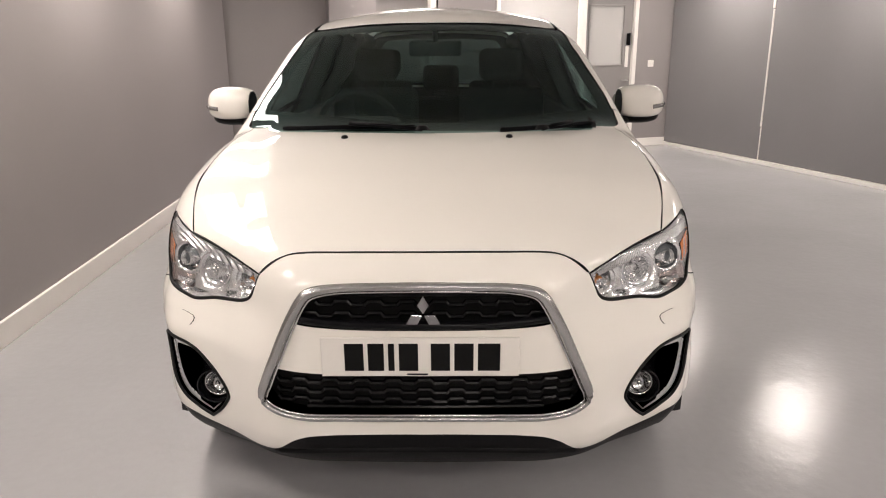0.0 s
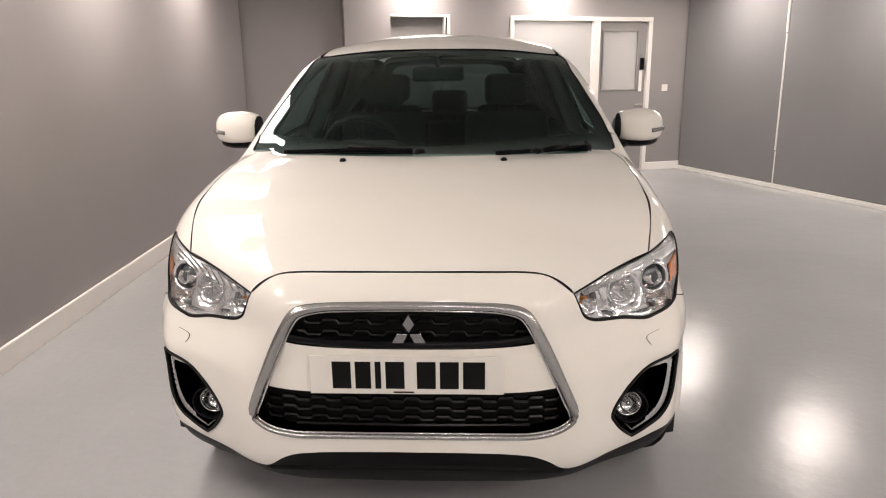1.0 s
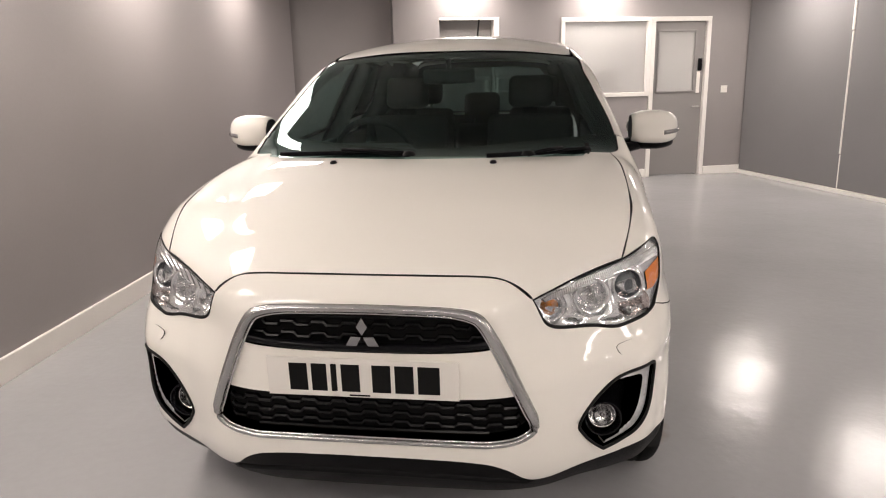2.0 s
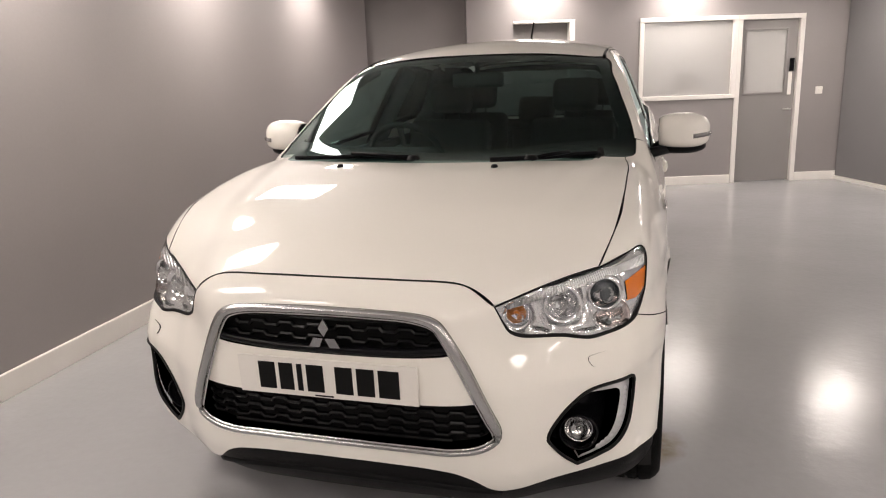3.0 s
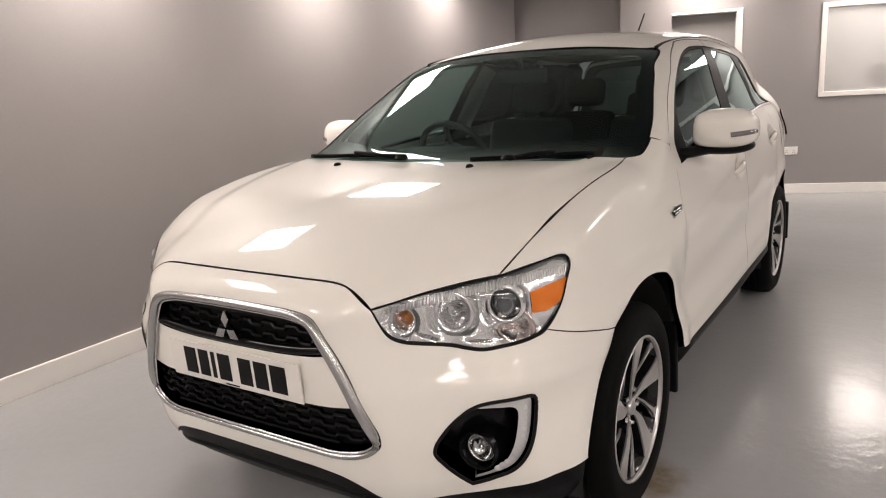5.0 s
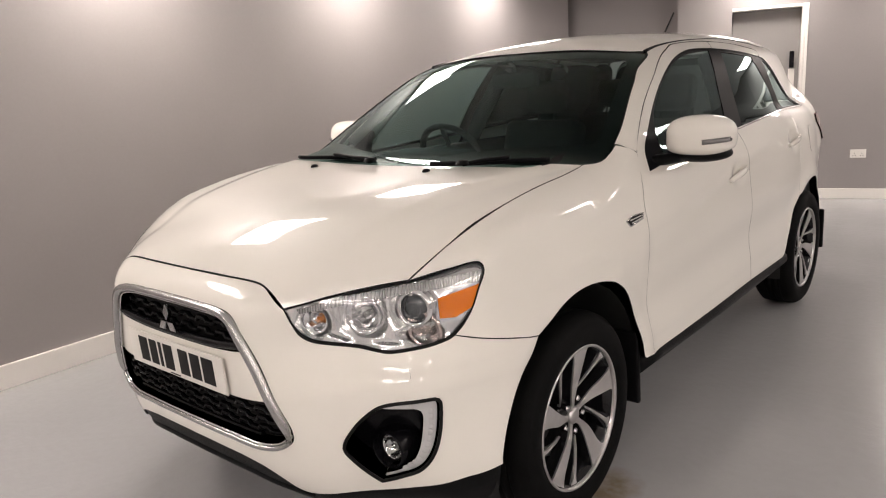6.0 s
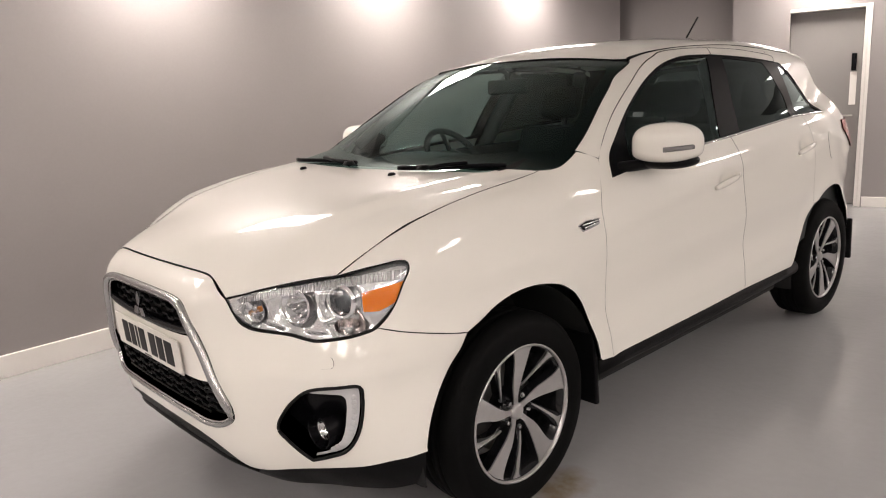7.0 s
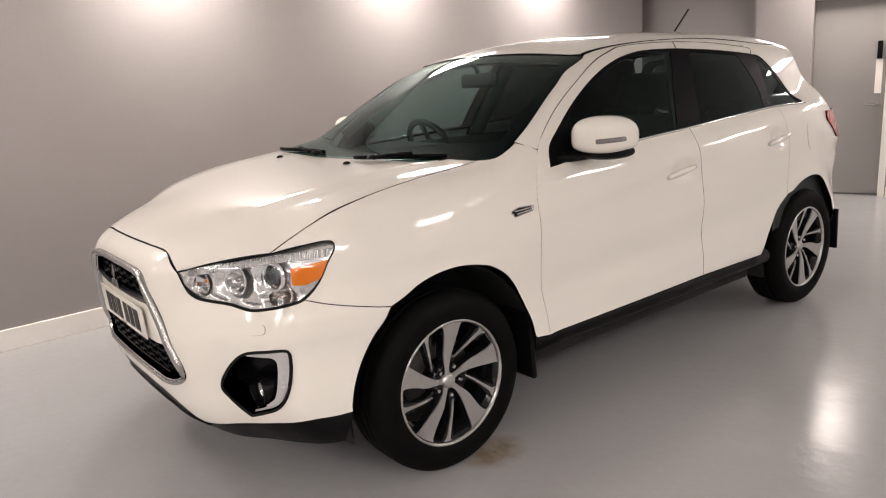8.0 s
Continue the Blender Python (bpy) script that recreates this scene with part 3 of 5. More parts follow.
def cast(o, d, far_=2.2, steps=140):
    """Where the rays from outside first meet the skin."""
    s = np.linspace(0, far_, steps)
    lo = np.full(len(o), far_)
    hi = lo.copy()
    done = np.zeros(len(o), bool)
    for a, b in zip(s, s[1:]):
        inside = (hull(o + b * d) < 0) & ~done
        lo[inside], hi[inside] = a, b
        done |= inside
        if done.all():
            break
    for _ in range(22):
        mid = (lo + hi) / 2
        neg = hull(o + mid[:, None] * d) < 0
        hi = np.where(neg, mid, hi)
        lo = np.where(neg, lo, mid)
    return o + hi[:, None] * d


class Flat:
    """Panels laid along one direction d: u and v are the coordinates across it."""

    def __init__(self, d, e1, e2):
        self.d, self.e1, self.e2 = (np.array(Vector(v).normalized()) for v in (d, e1, e2))

    def uv(self, P):
        P = np.asarray(P, float)
        return np.stack([P @ self.e1, P @ self.e2], -1)

    def rays(self, U):
        U = U * self.scale + self.shift
        o = U[:, :1] * self.e1 + U[:, 1:] * self.e2
        base = o - self.d * (o @ self.d)[:, None]
        return base - self.d * self.back, np.broadcast_to(self.d, o.shape)


def flat(d, e1, e2, backoff, shift=(0, 0), scale=(1, 1)):
    f = Flat(d, e1, e2)
    f.back, f.shift, f.scale = backoff, np.array(shift), np.array(scale)
    return f


class Round:
    """Panels laid from all round an upright axis at y0: u is the arc at radius 1, v the height."""

    def __init__(self, y0):
        self.y0 = y0

    def uv(self, P):
        P = np.asarray(P, float)
        return np.stack([np.arctan2(P[..., 0], self.y0 - P[..., 1]), P[..., 2]], -1)

    def rays(self, U):
        d = np.stack([-np.sin(U[:, 0]), np.cos(U[:, 0]), np.zeros(len(U))], 1)
        o = np.stack([np.zeros(len(U)), np.full(len(U), self.y0), U[:, 1]], 1) - 1.6 * d
        return o, d


TOP = flat((0, 0, -1), (1, 0, 0), (0, 1, 0), 2.2)
SIDE = flat((-1, 0, 0), (0, 1, 0), (0, 0, 1), 1.4, (0.003, -0.003), (0.9882, 1))
HOOD = flat((0, 0.55, -0.835), (1, 0, 0), (0, 0.835, 0.55), 2.2)
SHOULDER = flat((-0.8, 0, -0.6), (0, 1, 0), (-0.6, 0, 0.8), 2.0)
FRONT = flat((0, 1, 0), (1, 0, 0), (0, 0, 1), 1.5, (0, -0.007))
CORNER = flat((-0.66, 0.75, 0), (0.75, 0.66, 0), (0, 0, 1), 2.0)
NOSE = Round(0.3)


def lift(lay, U, off=0.0):
    """Points of the skin at panel coordinates U, and their normals."""
    o, d = lay.rays(np.asarray(U, float))
    P = cast(o, d, 3.2, 220)
    N = hull_n(P)
    return P + N * off, N


def loop(pts, step=0.012):
    """A closed outline through points (u, v) or (u, v, 1), where 1 marks a sharp corner; smooth elsewhere."""
    n = len(pts)
    P = [np.array(p[:2], float) for p in pts]
    sharp = [len(p) > 2 and p[2] == 1 for p in pts]
    out = []
    for i in range(n):
        a, b = P[i], P[(i + 1) % n]
        L = np.linalg.norm(b - a)
        ta = (b - a) if sharp[i] else (b - P[i - 1]) * L / max(np.linalg.norm(b - P[i - 1]), 1e-9)
        c = P[(i + 2) % n]
        tb = (b - a) if sharp[(i + 1) % n] else (c - a) * L / max(np.linalg.norm(c - a), 1e-9)
        k = max(1, int(math.ceil(L / step)))
        for j in range(k):
            s = j / k
            out.append((2 * s**3 - 3 * s**2 + 1) * a + (s**3 - 2 * s**2 + s) * ta + (-2 * s**3 + 3 * s**2) * b + (s**3 - s**2) * tb)
    return np.array(out)


def inset(L, g):
    """Moves a closed outline inwards by g."""
    t = np.roll(L, -1, 0) - np.roll(L, 1, 0)
    t /= np.maximum(np.linalg.norm(t, axis=1, keepdims=True), 1e-9)
    nrm = np.stack([-t[:, 1], t[:, 0]], 1)
    area = np.sum(L[:, 0] * np.roll(L[:, 1], -1) - np.roll(L[:, 0], -1) * L[:, 1])
    return L + nrm * (g if area > 0 else -g)


def within(U, L):
    x, y = U[:, 0], U[:, 1]
    r = np.zeros(len(U), bool)
    for (ax, ay), (bx, by) in zip(L, np.roll(L, -1, 0)):
        if ay == by:
            continue
        c = ((ay > y) != (by > y)) & (x < (bx - ax) * (y - ay) / (by - ay) + ax)
        r ^= c
    return r


def sheet(lay, outer, holes=(), h=0.022, off=0.0, rim=0.02, rim_holes=None):
    """Vertices, faces, normals and rim flags of a panel laid on the skin."""
    loops = [outer, *holes]
    lo, hi = outer.min(0), outer.max(0)
    gx, gy = np.meshgrid(np.arange(lo[0] + h / 2, hi[0], h), np.arange(lo[1] + h / 2, hi[1], h))
    G = np.stack([gx.ravel() + (np.arange(gx.shape[0]) % 2 * h / 2).repeat(gx.shape[1]), gy.ravel()], 1)
    keep = within(G, inset(outer, h * 0.4))
    for q in holes:
        keep &= ~within(G, inset(q, -h * 0.4))
    G = G[keep]
    pts = np.concatenate([*loops, G])
    edges, k = [], 0
    rings = []
    for q in loops:
        rings.append(list(range(k, k + len(q))))
        edges += [(k + i, k + (i + 1) % len(q)) for i in range(len(q))]
        k += len(q)
    V, E, F, orig, *_ = delaunay_2d_cdt([Vector(p) for p in pts], edges, [], 0, 1e-6)
    U = np.array([tuple(v) for v in V])
    F = np.array(F)
    C = U[F].mean(1)
    ok = within(C, outer)
    for q in holes:
        ok &= ~within(C, q)
    F = F[ok]
    back_ = {}
    for i, src in enumerate(orig):
        for s_ in src:
            back_[s_] = i
    P, N = lift(lay, U, off)
    f0 = F[:200]
    nf = np.cross(P[f0[:, 1]] - P[f0[:, 0]], P[f0[:, 2]] - P[f0[:, 0]])
    if np.sum(nf * N[f0[:, 0]]) < 0:
        F = F[:, ::-1]
    verts, norms, faces, flag = [P], [N], [tuple(f) for f in F], [0] * len(F)
    base = len(P)
    depths = [rim] + [(rim if rim_holes is None else rim_holes)] * len(holes)
    for ri, ring in enumerate(rings):
        if not depths[ri]:
            continue
        idx = [back_[i] for i in ring]
        A, NA = P[idx], N[idx]
        t = np.roll(A, -1, 0) - np.roll(A, 1, 0)
        on = np.cross(t, NA)
        on /= np.maximum(np.linalg.norm(on, axis=1, keepdims=True), 1e-9)
        n = len(idx)
        verts += [A, A - NA * depths[ri]]
        norms += [on, on]
        for i in range(n):
            j = (i + 1) % n
            faces.append((base + i, base + j, base + n + j, base + n + i))
            flag.append(1 if ri == 0 else 2)
        base += 2 * n
    return np.concatenate(verts), faces, np.concatenate(norms), flag


def panel(name, parent, lay, pts, material, holes=(), h=0.022, off=0.0, rim=0.02, gap=0.002, both=False, label="", rim_mat=None, rim_holes=None, raw=False, step=0.012, hole_mat=None):
    """A sheet panel, on the car's left side, or on both."""
    outer = np.asarray(pts, float) if raw else loop(pts, step)
    outer = inset(outer, gap)
    V, F, N, fl = sheet(lay, outer, holes, h, off, rim, rim_holes)
    obs = []
    for sgn in ((1, -1) if both else (1,)):
        v, n = V.copy(), N.copy()
        v[:, 0] *= sgn
        n[:, 0] *= sgn
        f = F if sgn > 0 else [q[::-1] for q in F]
        # rims default to black instead of body colour, as painted gap shade
        obs.append(mesh_ob(name, v, f, material, parent, label, True, n, [material, rim_mat or M_SEAM, hole_mat or M_GLOSSB], fl))
    return obs


def uvp(lay, *pts):
    """Panel coordinates of places on the skin; a fourth value marks a corner."""
    return [(*lay.uv(np.array(p[:3]) + np.array((0.003 if p[0] > 0.01 else 0.0, 0.008, -0.007))), *(p[3:4])) for p in pts]


def put(lay, p, mark=None):
    """The place on the skin that a rough place stands for."""
    q = lift(lay, np.array([uvp(lay, p)[0][:2]]))[0][0]
    return tuple(q - np.array((0.003 if q[0] > 0.01 else 0.0, 0.008, -0.007))) + ((mark,) if mark else ())


def mirror_half(half):
    """A closed outline from its left half, given from the top centre round to the bottom centre."""
    return half + [(-p[0], *p[1:]) for p in reversed(half) if abs(p[0]) > 1e-6]


def arc(cy, cz, r, a0, a1, n=14):
    return [(cy + r * math.cos(radians(a0 + (a1 - a0) * i / n)), cz + r * math.sin(radians(a0 + (a1 - a0) * i / n))) for i in range(n + 1)]


def skin(lay, pts, off=0.0):
    return [tuple(p) for p in lift(lay, np.array([q[:2] for q in pts]), off)[0]]


def open_curve(pts, step=0.02):
    """A smooth open line through 2D points."""
    n = len(pts)
    P = [np.array(p[:2], float) for p in pts]
    out = []
    for i in range(n - 1):
        a, b = P[i], P[i + 1]
        ta = (b - P[i - 1]) / 2 if i else (b - a)
        tb = (P[i + 2] - a) / 2 if i < n - 2 else (b - a)
        k = max(1, int(math.ceil(np.linalg.norm(b - a) / step)))
        for j in range(k):
            s = j / k
            out.append((2 * s**3 - 3 * s**2 + 1) * a + (s**3 - 2 * s**2 + s) * ta + (-2 * s**3 + 3 * s**2) * b + (s**3 - s**2) * tb)
    out.append(P[-1])
    return np.array(out)


car = thing("car", "white compact crossover car with chrome grille, parked indoors", "car")

# shared corners of the panels
BK, HIN = (0.369, -0.79, 0.905), (0.414, -0.77, 0.851)
HBON, HTIP = (0.677, -0.577, 0.908), (0.780, -0.410, 0.934)
HSEAM = (0.774, -0.523, 0.767)
# the lamp's lower edge dips towards its outer end
LAMP_LOW = [(0.461, -0.773, 0.787), (0.486, -0.757, 0.768), (0.519, -0.735, 0.760), (0.594, -0.687, 0.750), (0.632, -0.668, 0.741), (0.665, -0.648, 0.736), (0.715, -0.608, 0.743), (0.759, -0.559, 0.755)]
LAMP_OUT = [(0.754, -0.468, 0.932), HTIP, (0.793, -0.409, 0.913), (0.797, -0.438, 0.875), (0.792, -0.473, 0.816)]
AR = 0.412

EDGE = [put(CORNER, p) for p in (HIN, (0.48, -0.727, 0.868), (0.55, -0.678, 0.886), (0.615, -0.63, 0.899), HBON)]
FRONT_CUT = [put(NOSE, p) for p in ((0, -0.81, 0.916), (0.2, -0.81, 0.914), (0.33, -0.80, 0.909), (0.372, -0.79, 0.897))]
SEAM_B = [put(NOSE, (0.774 + 0.068 * s, -0.523 + 0.278 * s, 0.765 - 0.070 * s)) for s in np.linspace(0, 1, 9)]
CUT_B = [put(SHOULDER, p) for p in ((0.69, -0.43, 0.972), (0.707, -0.22, 1.035), (0.715, -0.04, 1.068), (0.719, 0.10, 1.085), (0.713, 0.20, 1.095), (0.699, 0.278, 1.101))]
# bonnet
half = uvp(HOOD, *FRONT_CUT, (*EDGE[0], 1), *EDGE[1:-1], (*EDGE[-1], 1), *CUT_B[:-1], (*CUT_B[-1], 1), (0.62, 0.215, 1.105), (0.529, 0.155, 1.107), (0.42, 0.11, 1.11), (0.30, 0.08, 1.113), (0.1, 0.066, 1.119), (0, 0.065, 1.119))
panel("bonnet", car, HOOD, mirror_half(half), M_PAINT, gap=0.003, label="white bonnet")
# front bumper with grille, fog lamp and lower intake openings
half = uvp(NOSE, *FRONT_CUT, (*EDGE[0], 1), *[put(CORNER, p) for p in LAMP_LOW], (*SEAM_B[0], 1), *SEAM_B[1:-1], (*SEAM_B[-1], 1))
half += uvp(NOSE, *[(0.835 - 0.01 * i / 5, y, z) for i, (y, z) in enumerate(arc(0, 0.342, AR, 130, 172, 5))])
half += uvp(NOSE, (0.824, -0.408, 0.374, 1), (0.775, -0.55, 0.366), (0.69, -0.67, 0.35), (0.56, -0.76, 0.326), (0.488, -0.785, 0.318), (0.43, -0.80, 0.324), (0.36, -0.815, 0.372), (0.305, -0.82, 0.392), (0.15, -0.83, 0.402), (0, -0.83, 0.404))
GR = [(0, 0.853), (0.145, 0.851), (0.258, 0.845), (0.304, 0.833), (0.328, 0.808), (0.366, 0.737), (0.406, 0.648), (0.440, 0.568), (0.453, 0.530), (0.448, 0.493), (0.403, 0.463), (0.33, 0.451), (0.29, 0.450), (0, 0.453)]


def front_to_nose(L):
    P, _ = lift(FRONT, L)
    return NOSE.uv(P)


gr_front = loop(mirror_half(GR), 0.012)
FOG = [(0.499, 0.470), (0.527, 0.530), (0.568, 0.578), (0.594, 0.596), (0.625, 0.604), (0.70, 0.611), (0.717, 0.606), (0.722, 0.588), (0.716, 0.51), (0.70, 0.452), (0.669, 0.408), (0.622, 0.386), (0.578, 0.370, 1), (0.545, 0.400), (0.518, 0.432)]
fog_l = loop(FOG, 0.010)
fog_r = fog_l * np.array([-1, 1])
panel("front_bumper", car, NOSE, mirror_half(half), M_PAINT, holes=(front_to_nose(gr_front), fog_l, fog_r), rim_holes=0.085, h=0.02, gap=0.002, label="white front bumper")
# dark inner shell behind nose openings and seams
low = [(0, -0.83, 0.93), (0.5, -0.72, 0.93), (0.66, -0.62, 0.92), (0.78, -0.30, 0.86), (0.80, -0.30, 0.70), (0.79, -0.42, 0.38), (0.74, -0.55, 0.33), (0.5, -0.76, 0.30), (0, -0.78, 0.28)]
panel("inner_shell", car, NOSE, mirror_half(uvp(NOSE, *low)), M_LINER, off=-0.10, h=0.05, rim=0, label="black inner structure")
# black lower trim
half = uvp(NOSE, (0, -0.83, 0.43), (0.30, -0.82, 0.42), (0.36, -0.81, 0.40), (0.43, -0.8, 0.35), (0.49, -0.78, 0.345), (0.69, -0.67, 0.375), (0.80, -0.46, 0.395), (0.822, -0.405, 0.395, 1), (0.80, -0.40, 0.25, 1), (0.70, -0.62, 0.235), (0.5, -0.74, 0.225), (0, -0.78, 0.225))
panel("lower_trim", car, NOSE, mirror_half(half), M_BLACK, off=-0.007, h=0.03, label="black plastic lower bumper trim")
lip = skin(NOSE, open_curve(uvp(NOSE, (-0.45, -0.79, 0.30), (-0.3, -0.82, 0.325), (0, -0.83, 0.335), (0.3, -0.82, 0.325), (0.45, -0.79, 0.30))), -0.012)
part("intake_lip", bm_tube(lip, 0.013, 8), M_BLACK, car, smooth=True)

# fenders
wing = uvp(SHOULDER, (*SEAM_B[0], 1), *SEAM_B[1:-1], (*SEAM_B[-1], 1))
for i in range(13):
    a = 119 - 111 * i / 12
    r = AR + 0.006 - 0.028 * float(sstep(60, 15, a))
    wing += uvp(SHOULDER, (0.85, r * math.cos(radians(a)), 0.342 + r * math.sin(radians(a))))
wing += uvp(SHOULDER, (0.85, 0.395, 0.388, 1))
DCUT = [(0.476, 0.402), (0.458, 0.62), (0.454, 0.80), (0.468, 0.973), (0.535, 1.119)]
cutp = [tuple(SHOULDER.uv(p)) for p in lift(SIDE, np.array(DCUT))[0]]
wing += [(*cutp[0], 1), *cutp[1:-1], (*cutp[-1], 1)]
wing += [tuple(SHOULDER.uv(p)) for p in ((0.765, 0.474, 1.14),)] + [(*SHOULDER.uv((0.746, 0.455, 1.151)), 1)] + [tuple(SHOULDER.uv(p)) for p in ((0.748, 0.41, 1.128), (0.745, 0.355, 1.106), (0.728, 0.315, 1.098))]
wing += uvp(SHOULDER, (*CUT_B[-1], 1), *reversed(CUT_B[:-1]), (*EDGE[-1], 1), *[put(CORNER, p) for p in LAMP_OUT])
panel("fender", car, SHOULDER, wing, M_PAINT, gap=0.001, both=True, label="white front wing")
# doors
ROOF_E = [(0.578, 1.05), (0.574, 1.2), (0.571, 1.44), (0.573, 1.70), (0.578, 1.99), (0.585, 2.33), (0.578, 2.62), (0.535, 2.93)]
ROOF_S = [((p[1] - 0.003) / 0.9882, p[2] + 0.001) for p in lift(TOP, ROOF_E)[0]]
CUT = [(0.535, 1.119), (0.60, 1.186), (0.70, 1.260), (0.80, 1.320), (0.90, 1.374), (1.0, 1.423), (1.10, 1.460), (1.19, 1.484), (1.30, 1.508), (1.54, 1.522), (1.717, 1.524)]
DLO_F = [(1.70, 1.491), (1.5, 1.489), (1.36, 1.479), (1.183, 1.445), (1.002, 1.380), (0.809, 1.276), (0.665, 1.176), (0.605, 1.125), (0.572, 1.05)]
BELT = [(0.572, 1.05), (0.85, 1.078), (1.154, 1.098), (1.57, 1.118), (2.0, 1.142), (2.394, 1.160), (2.763, 1.163)]
fdoor = [(*DCUT[0], 1), *DCUT[1:], *CUT[1:-1], (*CUT[-1], 1), (*DLO_F[0], 1), *DLO_F[1:-1], (*DLO_F[-1], 1), *BELT[1:3], (1.572, 1.116, 1), (1.572, 0.414, 1)]
panel("front_door", car, SIDE, fdoor, M_PAINT, gap=0.001, both=True, label="white front door")
rdoor = [(1.5735, 0.414, 1), (1.5735, 1.116, 1), *BELT[4:5], (2.44, 1.160, 1), (2.43, 0.98), (2.40, 0.80), (2.40, 0.692, 1), (2.31, 0.632), (2.225, 0.545), (2.165, 0.46), (2.135, 0.404, 1)]
panel("rear_door", car, SIDE, rdoor, M_PAINT, rim_mat=M_PAINT, gap=0.0006, both=True, label="white rear door")
panel("window_frame", car, SIDE, [(1.722, 1.5235, 1), (1.90, 1.5205), (2.061, 1.513), (2.352, 1.4895, 1), (2.432, 1.478, 1), (2.41, 1.449, 1), (2.2, 1.466), (2.0, 1.479), (1.7045, 1.491, 1)], M_PAINT, gap=0.001, both=True, label="white rear door frame")
# pillar and roof rail
WS_EDGE = [(0.603, 1.470), (0.622, 1.419), (0.650, 1.364), (0.674, 1.311), (0.699, 1.260), (0.721, 1.211), (0.742, 1.160)]
half = [(0, 1.512), (0.3, 1.504), (0.52, 1.487), (0.575, 1.480), *WS_EDGE, (0.746, 1.125), (0.733, 1.108), (0.70, 1.104), (0.62, 1.107), (0.45, 1.110), (0.25, 1.110), (0, 1.109)]
ws = loop(mirror_half(half), 0.02)
band = loop(mirror_half([(0, 1.488), (0.3, 1.480), (0.51, 1.464), (0.562, 1.448), (0.597, 1.375), (0.648, 1.26), (0.678, 1.185), (0.665, 1.160), (0.4, 1.143), (0.2, 1.137), (0, 1.135)]), 0.02)
RAIL_F = [tuple(p[1:]) for p in lift(FRONT, np.array(list(reversed(WS_EDGE))))[0]]
RAIL_F = [((y - 0.003) / 0.9882, z + 0.003) for y, z in RAIL_F]
rail = [(0.460, 1.157, 1), *RAIL_F[1:], *ROOF_S[:5], (*ROOF_S[5], 1), (2.352, 1.491, 1), (2.061, 1.514), (1.90, 1.521), *[(a, b + 0.001) for a, b in reversed(CUT[1:])], (0.535, 1.121, 1), (0.478, 1.144)]
panel("roof_rail", car, SIDE, rail, M_PAINT, gap=0.001, both=True, label="white pillar and roof rail")
quarter = [(2.44, 1.158, 1), (2.43, 0.98), (2.40, 0.80), (2.40, 0.695, 1), *[(y, z) for y, z in arc(2.675, 0.326, AR + 0.026, 120, 20, 10)], (3.08, 0.34, 1), (3.3, 0.38), (3.33, 0.6), (3.27, 0.85), (3.165, 0.93, 1), (3.13, 1.0), (3.10, 1.075, 1), (3.06, 1.20), (3.01, 1.36), (2.98, 1.46, 1), *reversed(ROOF_S[6:]), (*ROOF_S[5], 1), (2.354, 1.490, 1), (2.434, 1.478, 1), (2.414, 1.447, 1), (2.50, 1.434), (2.60, 1.36), (2.72, 1.23), (2.785, 1.165, 1), (2.6, 1.160)]
panel("rear_quarter", car, SIDE, quarter, M_PAINT, gap=0.001, both=True, label="white rear wing")
REARC = flat((-0.75, -0.66, 0), (-0.66, 0.75, 0), (0, 0, 1), 5.0)
tail_l = [(*REARC.uv(np.array(p)), 1) for p in ((0.797, 2.955, 1.10), (0.815, 2.937, 1.05), (0.825, 3.045, 0.94), (0.72, 3.20, 0.92), (0.66, 3.18, 1.10))]
panel("tail_lamp", car, REARC, tail_l, M_RED, off=0.008, rim_mat=M_RED, rim=0.02, both=True, label="red tail lamp")
# roof
half = [(0, 0.94), (0.3, 0.968), (0.52, 1.01), (*ROOF_E[0], 1), *ROOF_E[1:-1], (*ROOF_E[-1], 1), (0.3, 3.02), (0, 3.04)]
panel("roof", car, TOP, mirror_half(half), M_PAINT, h=0.03, label="white roof")
# tailgate and rear bumper close the back
TAIL = flat((0, -1, 0), (1, 0, 0), (0, 0, 1), 5.0)
half = half_t = [(0, 1.50), (0.35, 1.495), (0.5, 1.46), (0.58, 1.25), (0.66, 1.08), (0.68, 0.85), (0.6, 0.72), (0, 0.70)]
rear_hole = loop(mirror_half([(0, 1.44), (0.4, 1.43), (0.46, 1.38), (0.55, 1.14), (0.5, 1.10), (0, 1.09)]), 0.02)
panel("tailgate", car, TAIL, mirror_half(half), M_PAINT, holes=(rear_hole,), h=0.05, label="white tailgate")
panel("rear_glass", car, TAIL, rear_hole, glass("rear_window", (0.13, 0.16, 0.155)), raw=True, h=0.06, off=-0.004, rim=0, label="tinted rear window")
panel("rear_bumper", car, TAIL, mirror_half([(0, 0.69), (0.6, 0.71), (0.7, 0.68), (0.72, 0.4), (0.6, 0.3), (0, 0.28)]), M_PAINT, h=0.05, label="white rear bumper")

# windscreen with black border
panel("windscreen", car, FRONT, ws, M_GLASS, raw=True, h=0.03, off=-0.003, rim=0, gap=0.003, label="dark tinted windscreen")
panel("screen_border", car, FRONT, ws, M_SEAM, raw=True, holes=(band,), h=0.03, off=-0.008, rim=0, gap=-0.004, label="black windscreen border")

# side glass
DF = [(0.735, 1.072, 1), (0.86, 1.083), (1.154, 1.103), (1.49, 1.120, 1), (1.56, 1.30), (1.655, 1.484, 1), (1.5, 1.479), (1.36, 1.468), (1.183, 1.434), (1.002, 1.368), (0.83, 1.275), (0.755, 1.20)]
panel("front_door_glass", car, SIDE, DF, M_SGLASS, both=True, off=-0.006, rim=0, h=0.04, label="tinted front door window")
